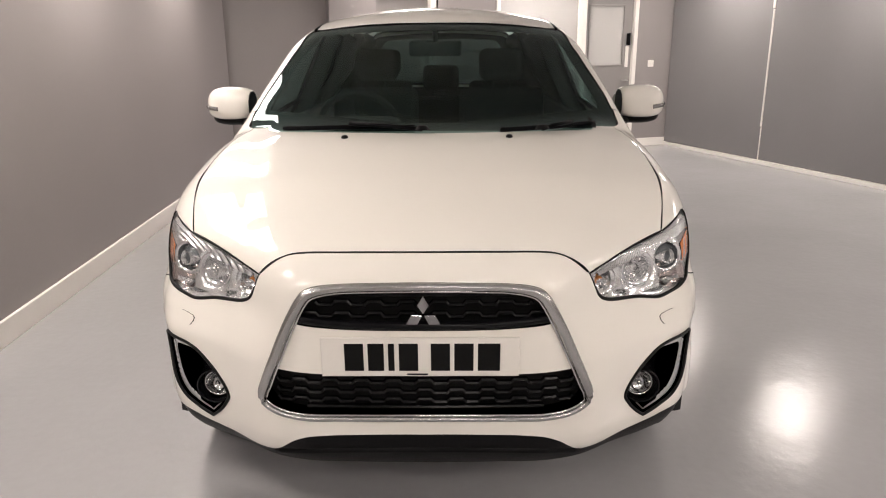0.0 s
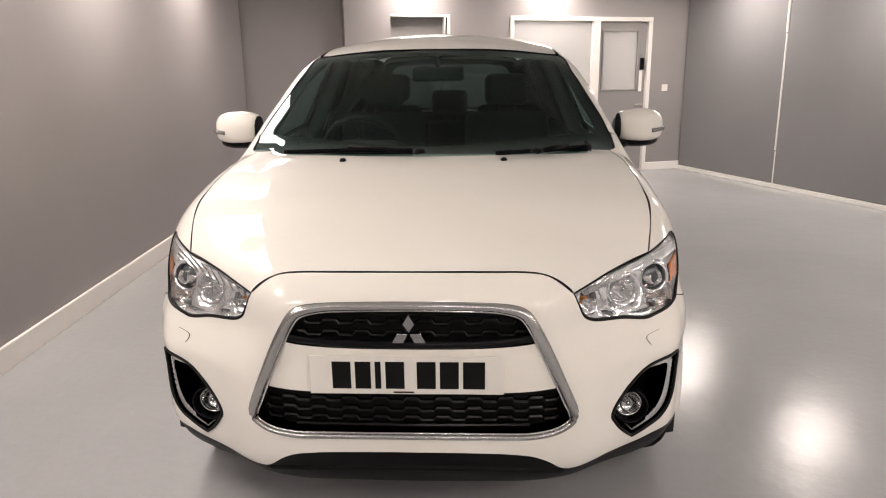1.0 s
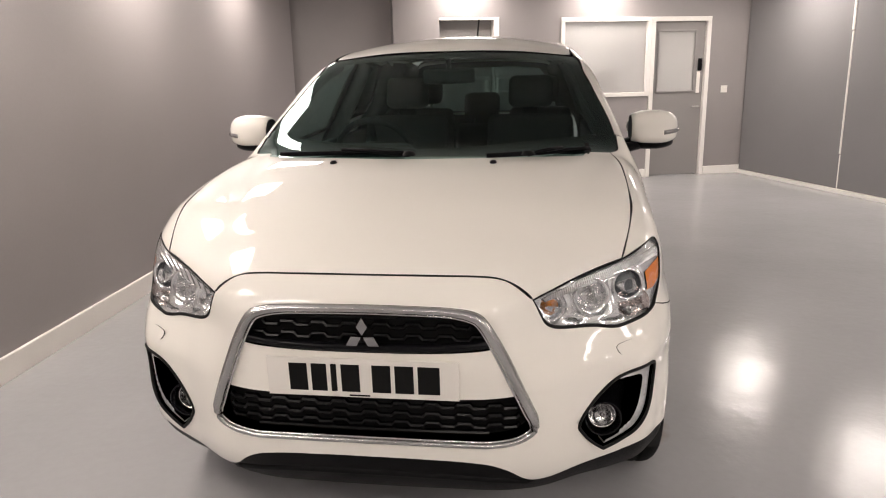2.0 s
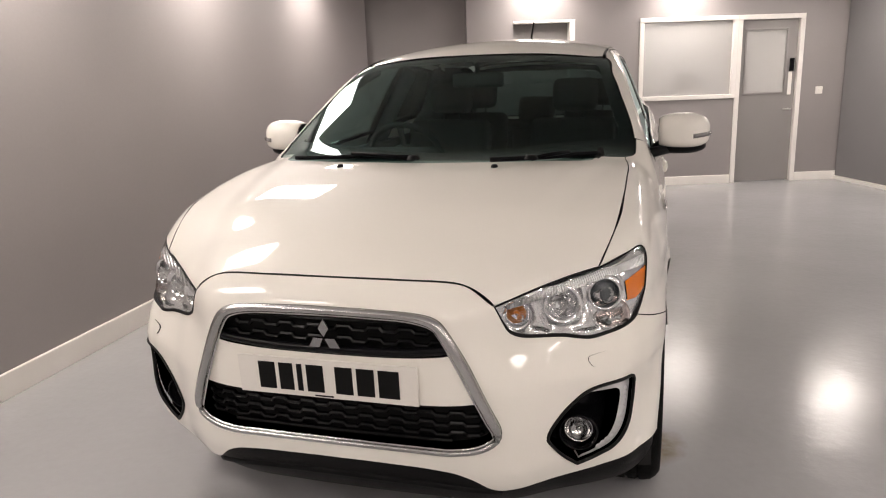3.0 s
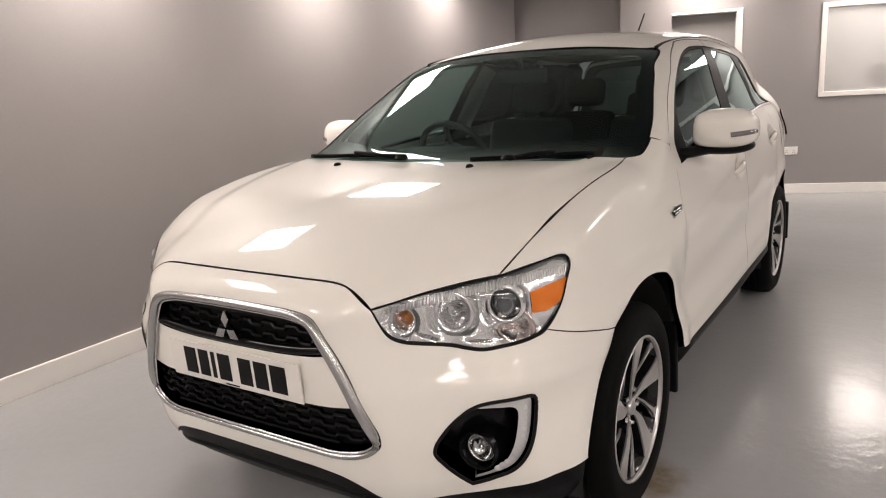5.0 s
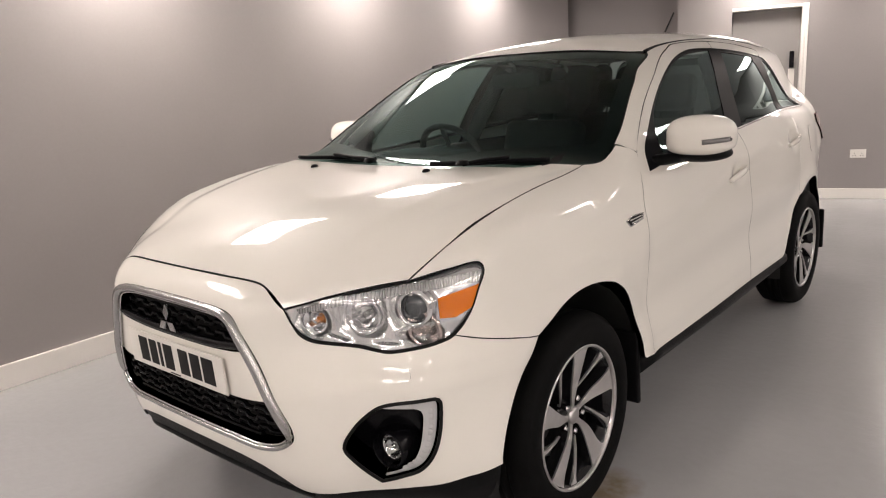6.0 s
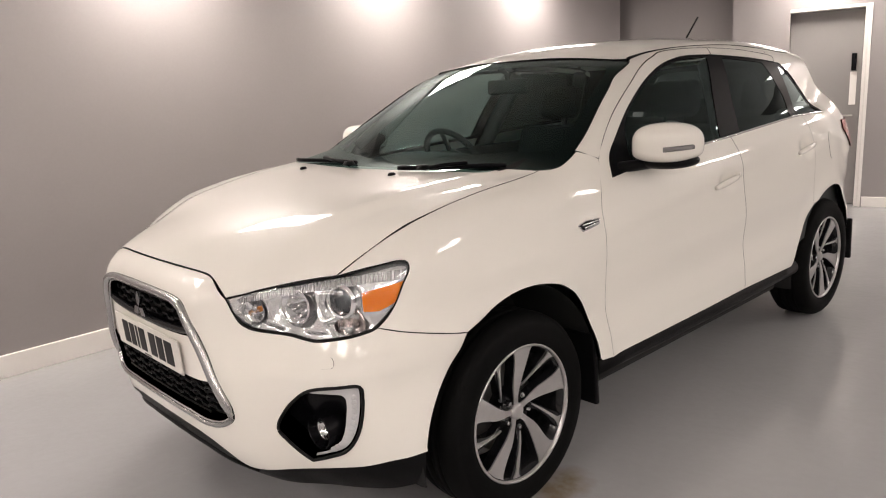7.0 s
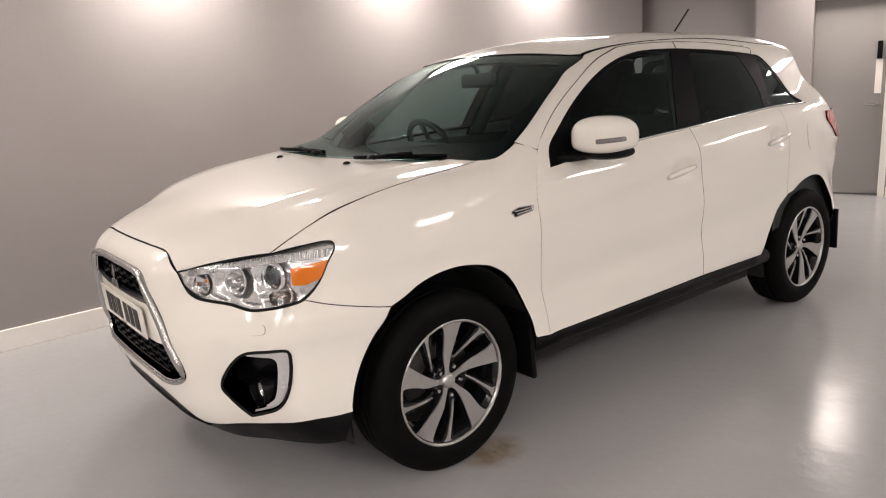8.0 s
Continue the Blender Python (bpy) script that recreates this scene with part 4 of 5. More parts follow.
DR = [(1.69, 1.131, 1), (2.0, 1.147), (2.33, 1.163, 1), (2.36, 1.25), (2.30, 1.38), (2.25, 1.450, 1), (2.0, 1.466), (1.80, 1.477, 1), (1.735, 1.30)]
panel("rear_door_glass", car, SIDE, DR, M_PRIV, both=True, off=-0.006, rim=0, h=0.04, label="dark privacy glass in the rear door")
DQ = [(2.44, 1.170, 1), (2.6, 1.172), (2.745, 1.172, 1), (2.69, 1.24), (2.59, 1.345), (2.51, 1.412), (2.45, 1.430, 1), (2.455, 1.3)]
panel("quarter_glass", car, SIDE, DQ, M_PRIV, both=True, off=-0.006, rim=0, h=0.04, label="dark quarter window")
DLO = [(0.572, 1.05, 1), *BELT[1:-1], (2.785, 1.163, 1), (2.72, 1.235), (2.60, 1.365), (2.50, 1.437), (2.412, 1.449), (2.2, 1.467), (2.0, 1.480), *DLO_F[:-1]]
panel("window_seal", car, SIDE, DLO, M_SATINB, holes=[inset(loop(q), 0.002) for q in (DF, DR, DQ)], both=True, off=-0.004, rim=0.006, gap=0.0, h=0.04, label="black window surround and pillar covers")
for sg in (1, -1):
    st = [(sg * p[0], p[1], p[2]) for p in skin(SIDE, open_curve([(0.86, 1.074), *BELT[2:-1], (2.77, 1.160)]), 0.003)]
    part("belt_strip", bm_tube(st, 0.006, 8), M_BRIGHT, car, "bright belt line strip", smooth=True)
    rs = [(sg * p[0], p[1], p[2]) for p in skin(TOP, open_curve([ROOF_E[0], *ROOF_E[1:6]]), -0.001)]
    part("roof_moulding", bm_tube(rs, 0.005, 8, radii=[0.0018 + 0.0062 * math.exp(-((k / 9) ** 2)) for k in range(len(rs))]), M_BLACK, car, "black roof moulding", smooth=True)
    # sill
    sl = [(sg * (0.845 - 0.02 * abs(s - 0.5)), 0.42 + 1.80 * s, 0.371) for s in np.linspace(0, 1, 12)]
    part("sill", bm_tube(sl, 0.040, 14, flat=1.0), M_BLACK, car, "black plastic sill", smooth=True)

# ---- grille ----
gl_ = loop(mirror_half(GR), 0.02)
# the surround is broad at the flanks and thin along the foot
gw = 0.0075 + 0.0035 * sstep(0.47, 0.56, gl_[:, 1]) + 0.0035 * sstep(0.20, 0.33, np.abs(gl_[:, 0])) * sstep(0.47, 0.56, gl_[:, 1])
grille = part("grille_frame", bm_tube(skin(FRONT, inset(gl_, gw[:, None]), 0.003), 0.0115, 12, closed=True, radii=list(gw)), M_SATIN, car, "satin chrome grille surround", smooth=True)
part("inner_bead", bm_tube(skin(FRONT, inset(gl_, 2 * gw[:, None] + 0.001), -0.002), 0.0035, 8, closed=True), M_CHROME, grille, "bright chrome inner bead", smooth=True)
inner = inset(loop(mirror_half(GR), 0.015), 0.012)
WP = [(0, 0.722), (0.2, 0.724), (0.30, 0.732), (0.352, 0.742), (0.405, 0.60), (0.30, 0.592), (0.15, 0.588), (0, 0.587)]
panel("plate_panel", grille, FRONT, mirror_half([(*WP[0],), WP[1], WP[2], (*WP[3], 1), (*WP[4], 1), *WP[5:]]), M_PAINT, off=-0.008, h=0.03, rim=0.03, label="white centre bar of the grille", rim_mat=M_PAINT)
panel("grille_backing", grille, FRONT, inner, M_SEAM, raw=True, off=-0.045, h=0.04, rim=0, label="black grille backing")


def grille_slat(z, name, shift=0.0):
    """One bar across the opening, stepped up and down like a row of shallow teeth."""
    P = 0.085
    us = []
    for i in range(-6, 7):
        c = (i + shift) * P
        us += [(c - 0.026, z + 0.005), (c - 0.017, z - 0.005), (c + 0.017, z - 0.005), (c + 0.026, z + 0.005)]
    us = [u for u, k in zip(us, within(np.array(us), inset(inner, 0.016))) if k]
    part(name, bm_tube(skin(FRONT, us, -0.026), 0.0085, 8, flat=0.8), M_GRILLE, grille)


M_GRILLE = mat("grille_plastic", (0.003, 0.003, 0.0034), 0.25, spec=0.14)
for z in (0.822, 0.790, 0.758):
    grille_slat(z, "upper_slat")
for z in (0.562, 0.532, 0.503, 0.476):
    grille_slat(z, "lower_slat", 0.5)
rs = open_curve([(-0.345, 0.752), (-0.2, 0.736), (0, 0.733), (0.2, 0.736), (0.345, 0.752)])
part("grille_bar", bm_tube(skin(FRONT, rs, -0.012), 0.012, 10), M_GLOSSB, grille, smooth=True)
# emblem of three plain rhombs
ey = float(lift(FRONT, [(0, 0.77)])[0][0][1])
for k, ang in enumerate((90, 210, 330)):
    c, s = math.cos(radians(ang)), math.sin(radians(ang))
    L, Wd = 0.052, 0.0155
    q = [(0.002 * c, 0.002 * s), (L / 2 * c - Wd * s, L / 2 * s + Wd * c), (L * c, L * s), (L / 2 * c + Wd * s, L / 2 * s - Wd * c)]
    part("emblem", bm_poly([(a, 0.765 + b) for a, b in q], 0.012, Matrix.Translation((0, ey - 0.012, 0)), 0.002), M_EMBLEM, grille, "satin chrome emblem of plain rhombs")
# number plate, the characters as plain bars
PX, PZ = -0.010, 0.643
py = float(lift(FRONT, [(0, PZ)])[0][0][1]) + 0.008
plate = new("number_plate")
plate.parent = car
plate["label"] = "white number plate with plain black bars"
plate.matrix_basis = pose(PX, py - 0.007, PZ, 3.0)
part("plate", bm_box(-0.258, 0.258, -0.002, 0.003, -0.0555, 0.0555, 0.0015), M_PLATE, plate)
cx = -0.197
for wdt, gp in ((0.05, 0.011), (0.042, 0.011), (0.016, 0.012), (0.05, 0.033), (0.05, 0.011), (0.05, 0.011), (0.058, 0)):
    part("character_bar", bm_box(cx, cx + wdt, -0.0035, -0.0015, -0.0395, 0.0395, 0.001), M_INK, plate, "plain black bar")
    cx += wdt + gp
part("maker_bar", bm_box(-0.035, 0.02, -0.0028, -0.0015, -0.052, -0.0475), M_INK, plate)

# ---- fog lamps ----
M_BLADE = mat("blade_lens", (0.60, 0.60, 0.61), 0.2, 0.45, coat=0.8)


for sg in (1, -1):
    V, F, N, fl = sheet(NOSE, inset(fog_l, -0.004), h=0.02, off=-0.083, rim=0)
    V, N = V * [sg, 1, 1], N * [sg, 1, 1]
    bez = mesh_ob("fog_bezel", V, F if sg > 0 else [f[::-1] for f in F], M_GLOSSB, car, "gloss black fog lamp recess", True, N)
    # pale daytime light blade along the outer edge
    bl = [(0.584, 0.587), (0.602, 0.594), (0.632, 0.600), (0.692, 0.606), (0.710, 0.602), (0.716, 0.586), (0.710, 0.512), (0.694, 0.456), (0.664, 0.413), (0.620, 0.392), (0.584, 0.379, 1), (0.588, 0.389, 1), (0.626, 0.404), (0.650, 0.424), (0.668, 0.462), (0.679, 0.512), (0.683, 0.566), (0.672, 0.581), (0.640, 0.583)]
    V, F, N, fl = sheet(NOSE, loop(bl, 0.01), h=0.012, off=-0.010, rim=0.04)
    V, N = V * [sg, 1, 1], N * [sg, 1, 1]
    blade_ = mesh_ob("light_blade", V, F if sg > 0 else [f[::-1] for f in F], M_BLADE, bez, "silvery daytime light blade", True, N)
    for q in open_curve([(0.699, 0.572), (0.697, 0.53), (0.688, 0.478), (0.667, 0.434), (0.636, 0.406)], 0.019):
        c = lift(NOSE, [q], -0.011)[0][0]
        V, F = superball((0, 0, 0), (0.011, 0.002, 0.0085), 2.2, 12, 8)
        a = float(q[0])
        V = np.stack([V[:, 0] * math.cos(a) + V[:, 1] * math.sin(a), V[:, 0] * math.sin(a) - V[:, 1] * math.cos(a), V[:, 2]], 1) + c
        mesh_ob("led_lens", V * [sg, 1, 1], F if sg < 0 else [f[::-1] for f in F], M_BLADE, blade_, "clear led lens")
    part("gasket", bm_tube([(sg * p[0], p[1], p[2]) for p in skin(NOSE, fog_l, 0.001)], 0.005, 6, closed=True), M_SEAM, bez, "black edge seal", smooth=True)
    m = look((sg * 0.632, -0.618, 0.447), (sg * 0.632 + sg * 0.03, -0.618 - 0.55, 0.447)) @ pose(0, 0, 0, 180)
    fg = part("fog_lamp", bm_lathe([(0.0, -0.02), (0.02, -0.017), (0.034, -0.004), (0.036, 0.002), (0.040, 0.004), (0.042, -0.004), (0.046, -0.03)], 28, m), M_CHROME, bez, "round chrome fog lamp", smooth=True)
    part("lamp_cup", bm_lathe([(0.047, -0.03), (0.0475, 0.026), (0.050, 0.030), (0.054, 0.027), (0.062, -0.04)], 32, m), M_GLOSSB, bez, "gloss black lamp cup", smooth=True)
    part("bulb", bm_lathe([(0, 0.006), (0.008, 0.002), (0.009, -0.016)], 16, m), M_CHROME, fg, smooth=True)
    part("lens", bm_lathe([(0, 0.010), (0.02, 0.008), (0.034, 0.003)], 24, m), M_LENS, fg, smooth=True)

# ---- headlamps ----
HL = [(*HIN, 1), (0.55, -0.678, 0.886), HBON, *LAMP_OUT, HSEAM, *reversed(LAMP_LOW)]
hl_loop = loop(uvp(CORNER, *HL), 0.012)
M_BOWL = mat("lamp_reflector", (0.85, 0.85, 0.86), 0.13, 0.95)
M_HOUSE = mat("lamp_housing", (0.55, 0.55, 0.56), 0.3, 0.5, var=0.2, scale=30)
M_BEZEL = mat("lamp_bezel", (0.93, 0.93, 0.93), 0.17, 0.8, rvar=0.03, scale=40)
M_LEDGE = mat("lamp_ledge", (0.72, 0.72, 0.72), 0.18, 0.7)


def ribbed(m, scale, strength):
    """Fine upright ribs moulded across a strip."""
    nt = m.node_tree
    tc = nt.nodes.new("ShaderNodeTexCoord")
    mp = nt.nodes.new("ShaderNodeMapping")
    mp.inputs["Rotation"].default_value = (0, 0, radians(-41))
    wv = nt.nodes.new("ShaderNodeTexWave")
    wv.inputs["Scale"].default_value = scale
    wv.inputs["Distortion"].default_value = 0.6
    bp = nt.nodes.new("ShaderNodeBump")
    bp.inputs["Strength"].default_value = strength
    bp.inputs["Distance"].default_value = 0.003
    nt.links.new(tc.outputs["Object"], mp.inputs["Vector"])
    nt.links.new(mp.outputs[0], wv.inputs["Vector"])
    nt.links.new(wv.outputs["Fac"], bp.inputs["Height"])
    nt.links.new(bp.outputs[0], nt.nodes["Principled BSDF"].inputs["Normal"])


ribbed(M_LEDGE, 45.0, 1.0)


def on_lamp(x, y, z, off):
    return Vector(lift(CORNER, uvp(CORNER, (x, y, z)), off)[0][0])


for sg in (1, -1):
    fx = lambda V, N, F: (V * [sg, 1, 1], N * [sg, 1, 1], F if sg > 0 else [f[::-1] for f in F])
    V, F, N, fl = sheet(CORNER, inset(hl_loop, 0.001), h=0.02, off=-0.058, rim=0)
    V2, F2, N2, _ = sheet(CORNER, inset(hl_loop, 0.001), h=0.02, off=-0.002, rim=0.06)
    nrm = len([f for f in F2 if len(f) == 3])
    v, n, f = fx(V, N, F)
    hl = mesh_ob("headlamp", v, f, M_HOUSE, car, "clear headlamp with chrome reflectors and amber marker", True, n)
    # side walls of the housing
    v, n, f = fx(V2, -N2, [q[::-1] for q in F2[nrm:]])
    mesh_ob("housing_wall", v, f, M_HOUSE, hl, "", True, n)
    v, n, f = fx(V2, N2, F2[:nrm])
    mesh_ob("lens", v, f, M_LENS, hl, "clear lamp lens", True, n)
    gk = skin(CORNER, hl_loop, -0.001)
    part("gasket", bm_tube([(sg * p[0], p[1], p[2]) for p in gk], 0.0032, 6, closed=True, radii=[0.0024 + 0.0028 * float(sstep(0.82, 0.76, p[2])) for p in gk]), M_SEAM, hl, "black edge seal", smooth=True)

    def unit(p, r, profile, material, name, label, parent):
        q = Vector((sg * p.x, p.y, p.z))
        dd = Vector((sg * 0.30, -0.95, 0.06))
        m = look(q, q + dd) @ pose(0, 0, 0, 180)
        return part(name, bm_lathe([(a * r, b * r) for a, b in profile], 36, m), material, parent, label, smooth=True)

    pj = Vector((0.690, -0.560, 0.829))
    u1 = unit(pj, 0.041, [(1.25, 0.25), (1.15, 0.42), (1.0, 0.45), (0.92, 0.2), (0.9, -0.6)], M_BRIGHT, "projector", "chrome ringed projector lamp", hl)
    unit(pj, 0.039, [(0, 0.30), (0.5, 0.22), (0.8, 0.05), (0.95, -0.25)], mat("projector_glass", (0.10, 0.11, 0.12), 0.05, 0.3, coat=1.0) if sg > 0 else bpy.data.materials["projector_glass"], "projector_lens", "dark glass projector lens", u1)
    rb = Vector((0.587, -0.640, 0.817))
    u2 = unit(rb, 0.046, [(1.12, 0.35), (1.0, 0.4), (0.8, -0.1), (0.45, -0.55), (0.12, -0.7), (0, -0.7)], M_BOWL, "reflector", "chrome main beam bowl", hl)
    unit(rb, 0.046, [(0, 0.15), (0.18, 0.1), (0.2, -0.6)], M_CHROME, "bulb_cap", "", u2)
    ib = Vector((0.478, -0.710, 0.803))
    u3 = unit(ib, 0.034, [(1.1, 0.4), (1.0, 0.4), (0.7, -0.2), (0.3, -0.5), (0, -0.5)], M_BOWL, "indicator_bowl", "chrome indicator bowl", hl)
    unit(ib, 0.034, [(0, 0.0), (0.2, -0.05), (0.27, -0.2), (0.22, -0.5)], mat("amber_bulb", (0.6, 0.2, 0.03), 0.3) if sg > 0 else bpy.data.materials["amber_bulb"], "amber_bulb", "amber bulb", u3)
    lb = Vector((0.708, -0.555, 0.766))
    unit(lb, 0.034, [(1.6, 0.1), (1.5, 0.25), (1.0, -0.1), (0.4, -0.4), (0, -0.4)], mat("lower_bowl", (0.62, 0.54, 0.52), 0.2, 0.9, bump=0.4, bscale=40) if sg > 0 else bpy.data.materials["lower_bowl"], "lower_reflector", "smoky lower reflector", hl)
    # chrome bezel plate with an opening for each lamp unit
    def opening(p, r, sx=1.0):
        c = CORNER.uv(np.array(p) + np.array((0.30, -0.95, 0.06)) * 0.02)
        return np.array([(c[0] + sx * r * math.cos(a), c[1] + r * math.sin(a)) for a in np.linspace(0, 2 * math.pi, 28, endpoint=False)])

    wells = ((pj, 0.046, 1.0), (rb, 0.050, 1.0), (ib, 0.034, 1.0), (lb + Vector((0.004, 0, -0.002)), 0.020, 2.2))
    V, F, N, fl = sheet(CORNER, inset(hl_loop, 0.0012), holes=[opening(*w_) for w_ in wells], h=0.0075, off=-0.006, rim=0.03)
    # the plate dips in a flare to every opening, with ridges left between, and steps back along its foot
    U = CORNER.uv(V)
    dip = np.zeros(len(V))
    for p_, r_, sx in wells:
        c = CORNER.uv(np.array(p_) + np.array((0.30, -0.95, 0.06)) * 0.02)
        q_ = np.hypot((U[:, 0] - c[0]) / sx, U[:, 1] - c[1]) / r_
        dip = np.maximum(dip, 0.024 * sstep(1.55, 1.0, q_))
    foot = 0.757 + 0.022 * sstep(-0.02, -0.12, U[:, 0]) - 0.012 * sstep(0.0, 0.08, U[:, 0])
    dip = np.maximum(dip, 0.012 * sstep(0.006, -0.002, U[:, 1] - foot) * sstep(-0.018, -0.008, U[:, 1] - foot))
    dip = dip + 0.006 * sstep(0.0, 0.02, U[:, 1] - 0.872 - 0.10 * U[:, 0])
    V = V - N * dip[:, None]
    v, n, f = fx(V, N, F)
    mesh_ob("bezel", v, f, M_BEZEL, hl, "smooth chrome bezel", True)
    # chrome ledge along the top and ribs between the units
    lgp = [(*p, 1) for p in ((0.44, -0.752, 0.848), (0.55, -0.678, 0.880), (0.665, -0.585, 0.902), (0.72, -0.48, 0.912), (0.758, -0.375, 0.915))]
    lgq = [(*p, 1) for p in ((0.762, -0.40, 0.888), (0.72, -0.50, 0.888), (0.66, -0.60, 0.878), (0.55, -0.69, 0.856), (0.45, -0.752, 0.838))]
    V, F, N, fl = sheet(CORNER, loop(uvp(CORNER, *lgp, *lgq), 0.01), h=0.01, off=-0.0035, rim=0.004)
    v, n, f = fx(V, N, F)
    mesh_ob("ledge", v, f, M_LEDGE, hl, "ribbed silver ledge", True, n)
    om = [(0.7475, -0.536, 0.8565), (0.797, -0.418, 0.876), (0.795, -0.457, 0.82), (0.774, -0.50, 0.801), (0.7555, -0.54, 0.804)]
    V, F, N, fl = sheet(CORNER, loop([(*CORNER.uv(p), 1) for p in om], 0.01), h=0.012, off=-0.003, rim=0.006)
    v, n, f = fx(V, N, F)
    mesh_ob("amber_marker", v, f, M_AMBER, hl, "orange side marker", True, n)

# headlamp washer covers, washer jets, bonnet bits
for sg in (1, -1):
    wc = [(0.657, -0.668, 0.678), (0.664, -0.661, 0.685), (0.705, -0.626, 0.690), (0.713, -0.622, 0.684), (0.7205, -0.6275, 0.667), (0.715, -0.632, 0.661), (0.675, -0.666, 0.657), (0.667, -0.67, 0.661)]
    V, F, N, fl = sheet(NOSE, loop([tuple(NOSE.uv(p)) for p in wc], 0.008), h=0.012, off=0.0035, rim=0.006)
    mesh_ob("washer_cover", V * [sg, 1, 1], F if sg > 0 else [f[::-1] for f in F], M_PAINT, car, "small white washer cover", True, N * [sg, 1, 1])
for x in (-0.305, 0.278):
    q = Vector(lift(TOP, [(x, -0.02)])[0][0])
    part("washer_jet", bm_lathe([(0, 0.010), (0.008, 0.009), (0.012, 0.004), (0.013, -0.002)], 16, Matrix.Translation(q) @ Matrix.Diagonal((1, 1.3, 1, 1))), M_BLACK, car, "black washer jet", smooth=True)
# side vents
for sg in (1, -1):
    vp = [(0.311, 0.915, 1), (0.356, 0.926, 1), (0.433, 0.924, 1), (0.422, 0.907, 1), (0.330, 0.895, 1)]
    V, F, N, fl = sheet(SIDE, loop(vp, 0.008), h=0.012, off=0.003, rim=0.010)
    vt = mesh_ob("side_vent", V * [sg, 1, 1], F if sg > 0 else [f[::-1] for f in F], M_GLOSSB, car, "small black wing vent with chrome blades", True, N * [sg, 1, 1])
    part("vent_rim", bm_tube([(sg * p[0], p[1], p[2]) for p in skin(SIDE, loop(vp, 0.008), 0.003)], 0.0028, 6, closed=True), M_CHROME, vt, "chrome rim", smooth=True)
    for a, b in (((0.330, 0.914), (0.424, 0.9185)), ((0.338, 0.904), (0.420, 0.9115))):
        part("vent_blade", bm_tube([(sg * p[0], p[1], p[2]) for p in skin(SIDE, open_curve([a, b]), 0.006)], 0.0034, 6, flat=0.8), M_BRIGHT, vt, "bright chrome blade", smooth=True)

# door handles
for y0, z0 in ((1.292, 0.914), (2.195, 0.978)):
    for sg in (1, -1):
        pth = open_curve([(y0, z0 + 0.004), (y0 + 0.03, z0 + 0.012), (y0 + 0.13, z0 + 0.024), (y0 + 0.225, z0 + 0.031)], 0.012)
        pts3 = np.array(skin(SIDE, pth, 0.0))
        tt = np.linspace(0, 1, len(pts3))
        pts3[:, 0] = np.linspace(pts3[0, 0], pts3[-1, 0], len(tt)) + 0.002 + 0.014 * np.sin(np.pi * np.clip(tt, 0.02, 0.98)) ** 0.5
        pts3[:, 0] *= sg
        part("door_handle", bm_tube([tuple(p) for p in pts3], 0.014, 10, flat=1.0, radii=[0.008 + 0.006 * math.sin(math.pi * t) ** 0.5 for t in tt]), M_PAINT, car, "white door handle", smooth=True)
        e = pts3[-1]
        part("key_cap", bm_lathe([(0, 0.006), (0.010, 0.005), (0.013, 0.0)], 16, Matrix.Translation((e[0], e[1] + 0.016, e[2] + 0.004)) @ Matrix.Rotation(sg * math.pi / 2, 4, "Y")), M_PAINT, car, smooth=True)
# fuel flap, on the left
fz = [(2.735 + 0.082 * math.copysign(abs(math.cos(a)) ** 0.6, math.cos(a)), 0.98 + 0.075 * math.copysign(abs(math.sin(a)) ** 0.6, math.sin(a))) for a in np.linspace(0, 2 * math.pi, 24, endpoint=False)]
panel("fuel_flap", car, SIDE, fz, M_PAINT, off=0.0015, rim=0.004, gap=0, h=0.02, label="white fuel flap")

